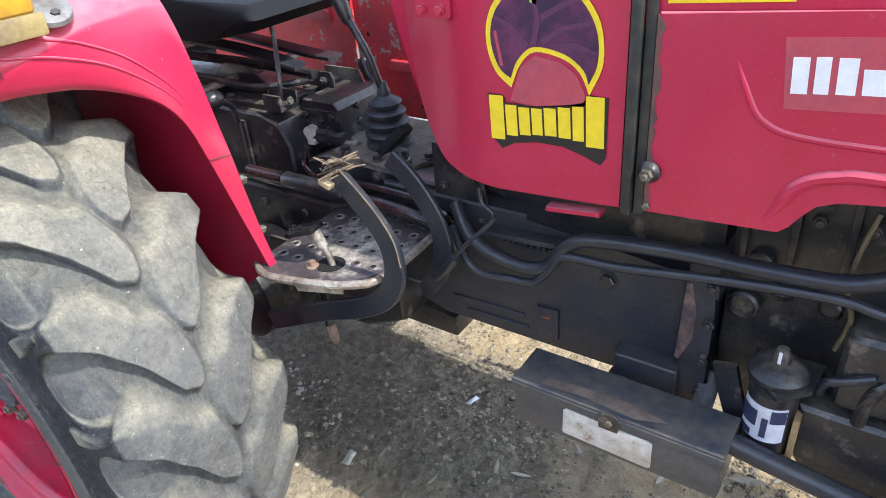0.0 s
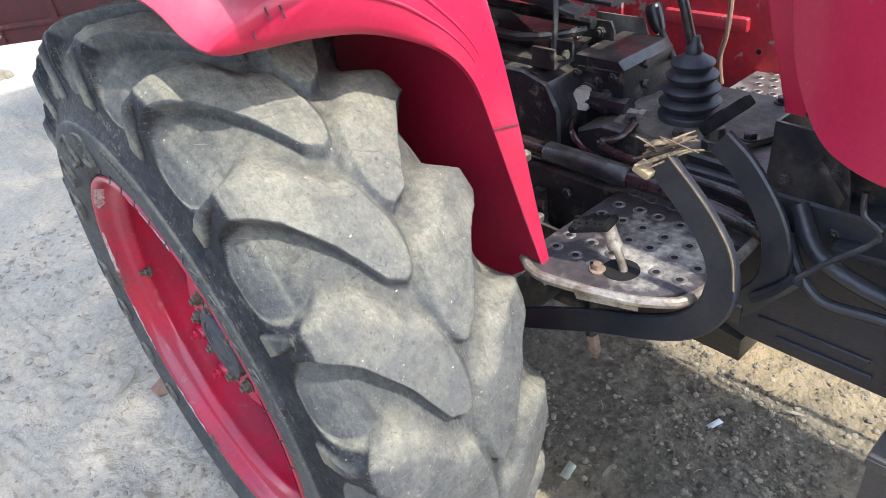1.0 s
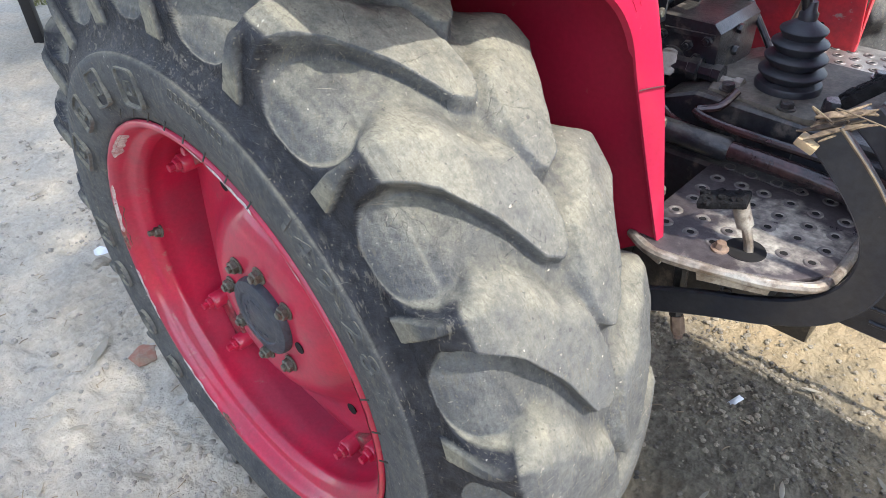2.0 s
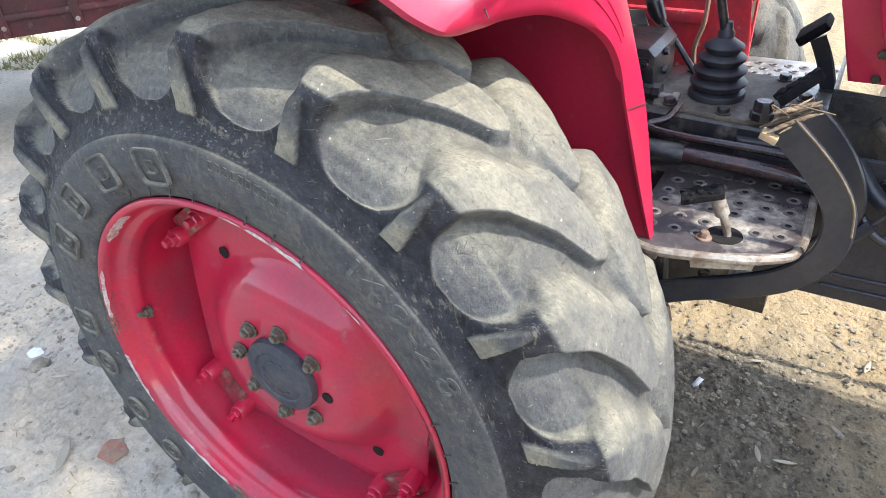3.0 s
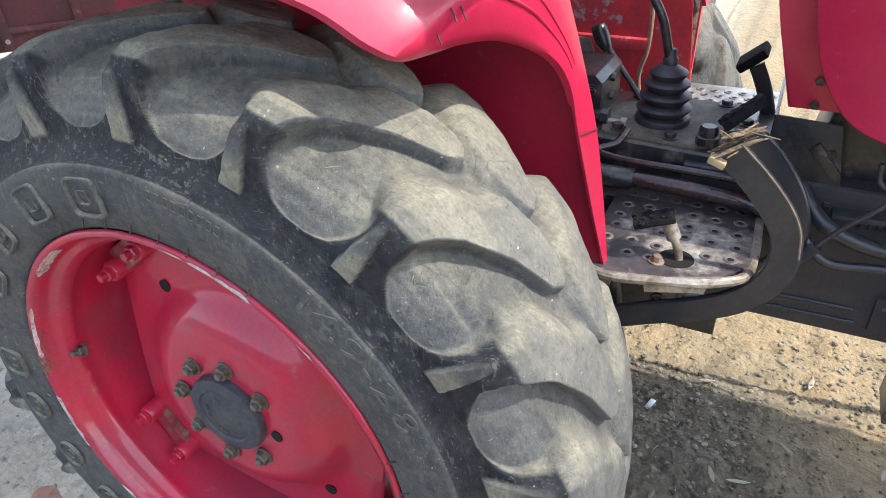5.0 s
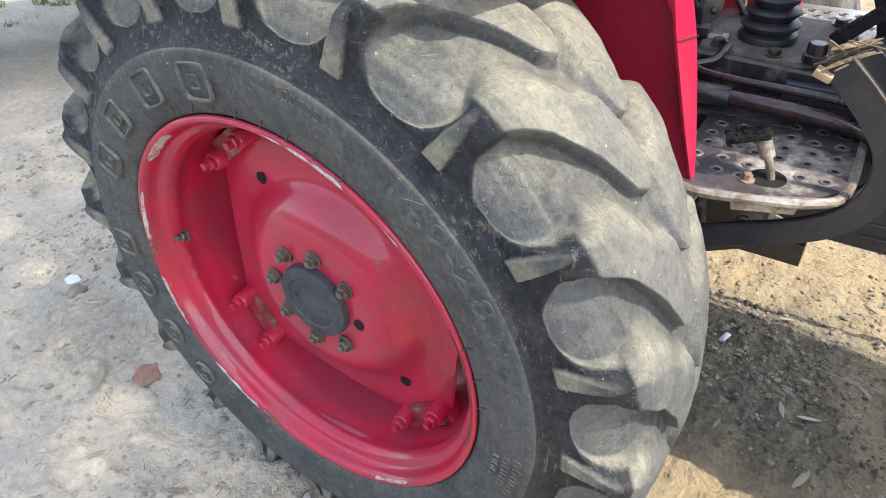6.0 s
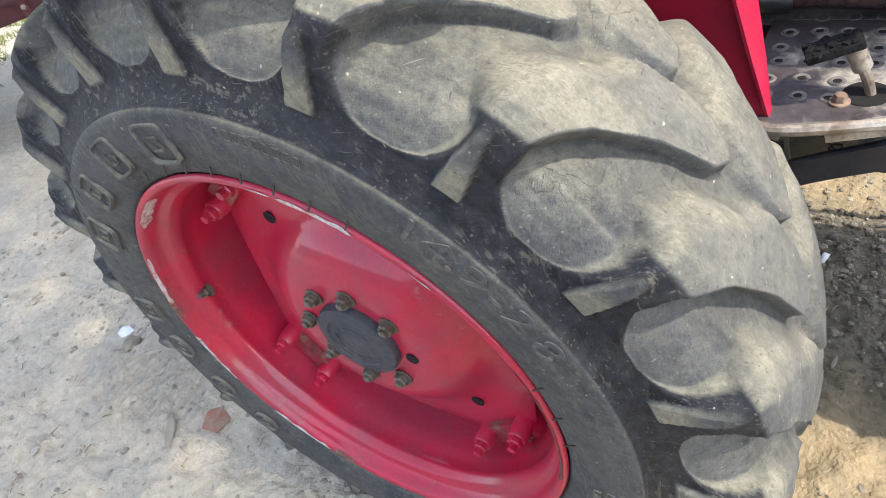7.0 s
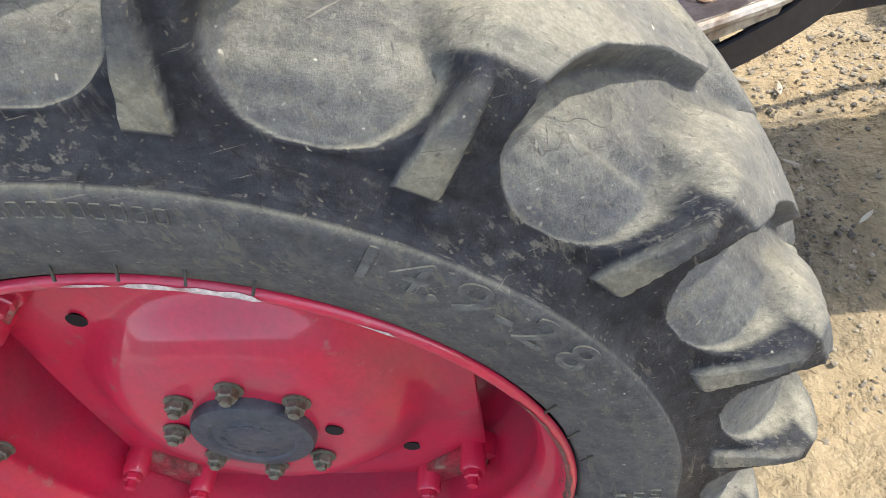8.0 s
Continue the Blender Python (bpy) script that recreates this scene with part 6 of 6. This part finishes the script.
def scatter(name, label, material, n, area, sizes, seed, density=None):
    rng = random.Random(seed)
    vs, fs = [], []
    k = 0
    while k < n:
        x, y = rng.uniform(area[0], area[1]), rng.uniform(area[2], area[3])
        if density and rng.random() > density(x, y):
            k += 1
            continue
        r = sizes[0] * (sizes[1] / sizes[0]) ** (rng.random() ** 2.2)
        b = len(vs)
        vs.extend(rough_stone(None, (x, y, ground_height(x, y) + r * .15), r, rng.uniform(.45, .8), rng))
        fs.extend(tuple(b + i for i in f) for f in ICO)
        k += 1
    me = bpy.data.meshes.new(name)
    me.from_pydata(vs, [], fs)
    me.materials.append(material)
    return tagged(new(name, me), label, "gravel", kind="stuff")


def under(x, y):
    return max(.12, min(1, .5 + 1.6 * noise.noise(Vector((x * 2.2, y * 2.2, 4))))) * (1 if y > .82 else .55)


scatter("gravel", "fine grey-brown gravel strewn under the tractor", M_STONE, 11000, (.1, 1.9, .2, 1.75), (.003, .0115), 3, under)
scatter("dark_gravel", "dark gritty gravel strewn under the tractor", M_DARKSTONE, 3600, (.1, 1.5, .55, 1.18), (.003, .010), 4, under)
scatter("soil_crumbs", "loose pale soil crumbs beside the wheel", mat("pale_crumbs", (0.44, 0.405, 0.35), 0.9, alt=(0.22, 0.195, 0.16), alt_scale=14.0), 15000, (-2.4, .3, -.95, .8), (.0022, .013), 6, lambda x, y: max(.08, min(1, .35 + 1.4 * noise.noise(Vector((x * 2, y * 2, 9))))))
for x, y, sx, nm, lb, m in ((-.745, -.030, .055, "brick_shard", "flat brownish brick shard sunk in the dust", M_BRICK), (-1.333, .102, .030, "pale_stone", "small whitish flat stone on the dust", M_PAPER), (-1.25, .07, .04, "pale_stone", "small pale flat stone on the dust", M_STONE), (-5.3, .45, .12, "pale_stone", "pale rounded stone beside the grass", M_STONE), (-5.0, .25, .09, "pale_stone", "pale rounded stone beside the grass", M_STONE)):
    me = bpy.data.meshes.new(nm)
    rng = random.Random(int(x * 100))
    me.from_pydata(rough_stone(None, (0, 0, 0), sx, .35 if sx < .08 else .7, rng), [], list(ICO))
    me.materials.append(m)
    o = new(nm, me)
    o.location = (x, y, ground_height(x, y) + .003)
    tagged(o, lb, "stone")


def clods(x, y):
    return max(0.0, min(1.0, .2 + 2.2 * noise.noise(Vector((x * 3.1, y * 3.1, 15)))))


scatter("soil_clods", "flattened pale grey soil clods beside the wheel", mat("grey_clods", (0.40, 0.370, 0.315), 0.95, alt=(0.30, 0.272, 0.225), alt_scale=5.0, grain=60.0, grain_amt=0.2, bump=0.6), 1000, (-2.6, .2, -.95, .9), (.006, .019), 16, clods)


def twigs():
    rng = random.Random(8)
    bm = bmesh.new()
    for k in range(460):
        x, y = (rng.uniform(-2.2, 0.2), rng.uniform(-.9, .5)) if k % 3 else (rng.uniform(.2, 1.7), rng.uniform(.2, 1.5))
        a, ln = rng.uniform(0, 6.3), rng.uniform(.008, .030)
        z = ground_height(x, y) + .003
        tube([(x, y, z), (x + ln * .5 * math.cos(a), y + ln * .5 * math.sin(a), z + .002), (x + ln * math.cos(a + .08), y + ln * math.sin(a + .08), z)], rng.uniform(.0008, .0018), 5, 2, bm=bm)
    o = obj("twigs", bm, mat("dry_twig", (0.20, 0.15, 0.10), 0.85, alt=(0.36, 0.29, 0.19), alt_scale=5.0), None, "", 180)
    tagged(o, "dry twigs and straw bits scattered over the soil", "twigs", kind="stuff")


twigs()


def grass():
    rng = random.Random(12)
    vs, fs = [], []
    for _ in range(5200):
        x, y = rng.uniform(-6.0, -4.2), rng.uniform(1.0, 2.4)
        if noise.noise(Vector((x * 2.6, y * 2.6, 2))) < .02:
            continue
        h, a = rng.uniform(.02, .07), rng.uniform(0, 6.3)
        z = ground_height(x, y)
        b = len(vs)
        lx, ly = rng.uniform(-.05, .05), rng.uniform(-.05, .05)
        vs.extend([(x - .006 * math.cos(a), y - .006 * math.sin(a), z), (x + .006 * math.cos(a), y + .006 * math.sin(a), z), (x + lx, y + ly, z + h)])
        fs.append((b, b + 1, b + 2))
    me = bpy.data.meshes.new("grass")
    me.from_pydata(vs, [], fs)
    me.materials.append(M_GRASS)
    tagged(new("grass", me), "short patchy green grass at the yard's edge", "grass", kind="stuff")


grass()


# ------------------------------------------------ an unseen tree added ahead, its crown cut to shade the yard behind the tractor
def shade_tree():
    rng = random.Random(77)
    tree = thing("tree", "broad leafy tree added unseen ahead of the tractor to cast shade", "tree", at=(10.0, -5.5, 0))
    base = Vector((10.0, -5.5, 0))
    sun_dir = Vector((math.cos(radians(SUN_EL)) * math.cos(radians(SUN_AZ)), math.cos(radians(SUN_EL)) * math.sin(radians(SUN_AZ)), math.sin(radians(SUN_EL))))
    part("trunk", tube([(0, 0, -.2), (.1, .1, 2.0), (-.3, .6, 4.5), (-.8, 1.6, 7.0)], .3, 12, 5, radii=[.42, .34, .30, .24]), mat("bark", (0.12, 0.09, 0.065), 0.9, bump=0.8, bump_scale=12.0, bump_dist=.02), tree)
    vs, fs, tips = [], [], []
    for k in range(52000):
        x, y = rng.uniform(-4.75, .6), rng.uniform(-4.0, 4.2)
        wob = .10 * noise.noise(Vector((x * 2.2, y * 2.2, 6)))
        # Leaves are left out wherever ground or tractor should stay sunlit.
        gap = max(1 - math.hypot((x + .62) / .36, (y + .22) / .13), .7 - math.hypot((x + .10) / .35, (y + .42) / .10))
        if gap + wob > .12 and rng.random() > .60:
            continue
        if x > .25 + wob and y > -.9:
            continue
        if y >= -.07 + wob * .2 and x > -.95 + wob:
            continue
        z = rng.uniform(8.4, 10.4) + .5 * noise.noise(Vector((x * .5, y * .5, 1)))
        p = Vector((x, y, 0)) + sun_dir * (z / sun_dir.z) - base
        q = Euler((rng.uniform(-.9, .9), rng.uniform(-.9, .9), rng.uniform(0, 6.3))).to_matrix()
        sz = rng.uniform(.044, .066)
        b = len(vs)
        vs.extend(tuple(p + q @ Vector(v) * sz) for v in ((-1, 0, 0), (0, -.45, .1), (1, 0, -.1), (0, .45, .1)))
        fs.append((b, b + 1, b + 2, b + 3))
        if y < -1.3 and x < -.6 and k % 170 == 7 and len(tips) < 6:
            tips.append(p)
    me = bpy.data.meshes.new("crown")
    me.from_pydata(vs, [], fs)
    me.materials.append(mat("tree_leaves", (0.07, 0.11, 0.03), 0.6, alt=(0.11, 0.14, 0.04), alt_scale=2.0))
    crown = new("crown", me)
    crown.parent = tree
    for e in tips:
        part("limb", tube([(-.8, 1.6, 6.6), (-.8 + (e.x + .8) * .4, 1.6 + (e.y - 1.6) * .4, 6.8 + (e.z - 6.8) * .5), tuple(e)], .1, 8, 4, radii=[.18, .11, .03]), bpy.data.materials["bark"], tree)


shade_tree()
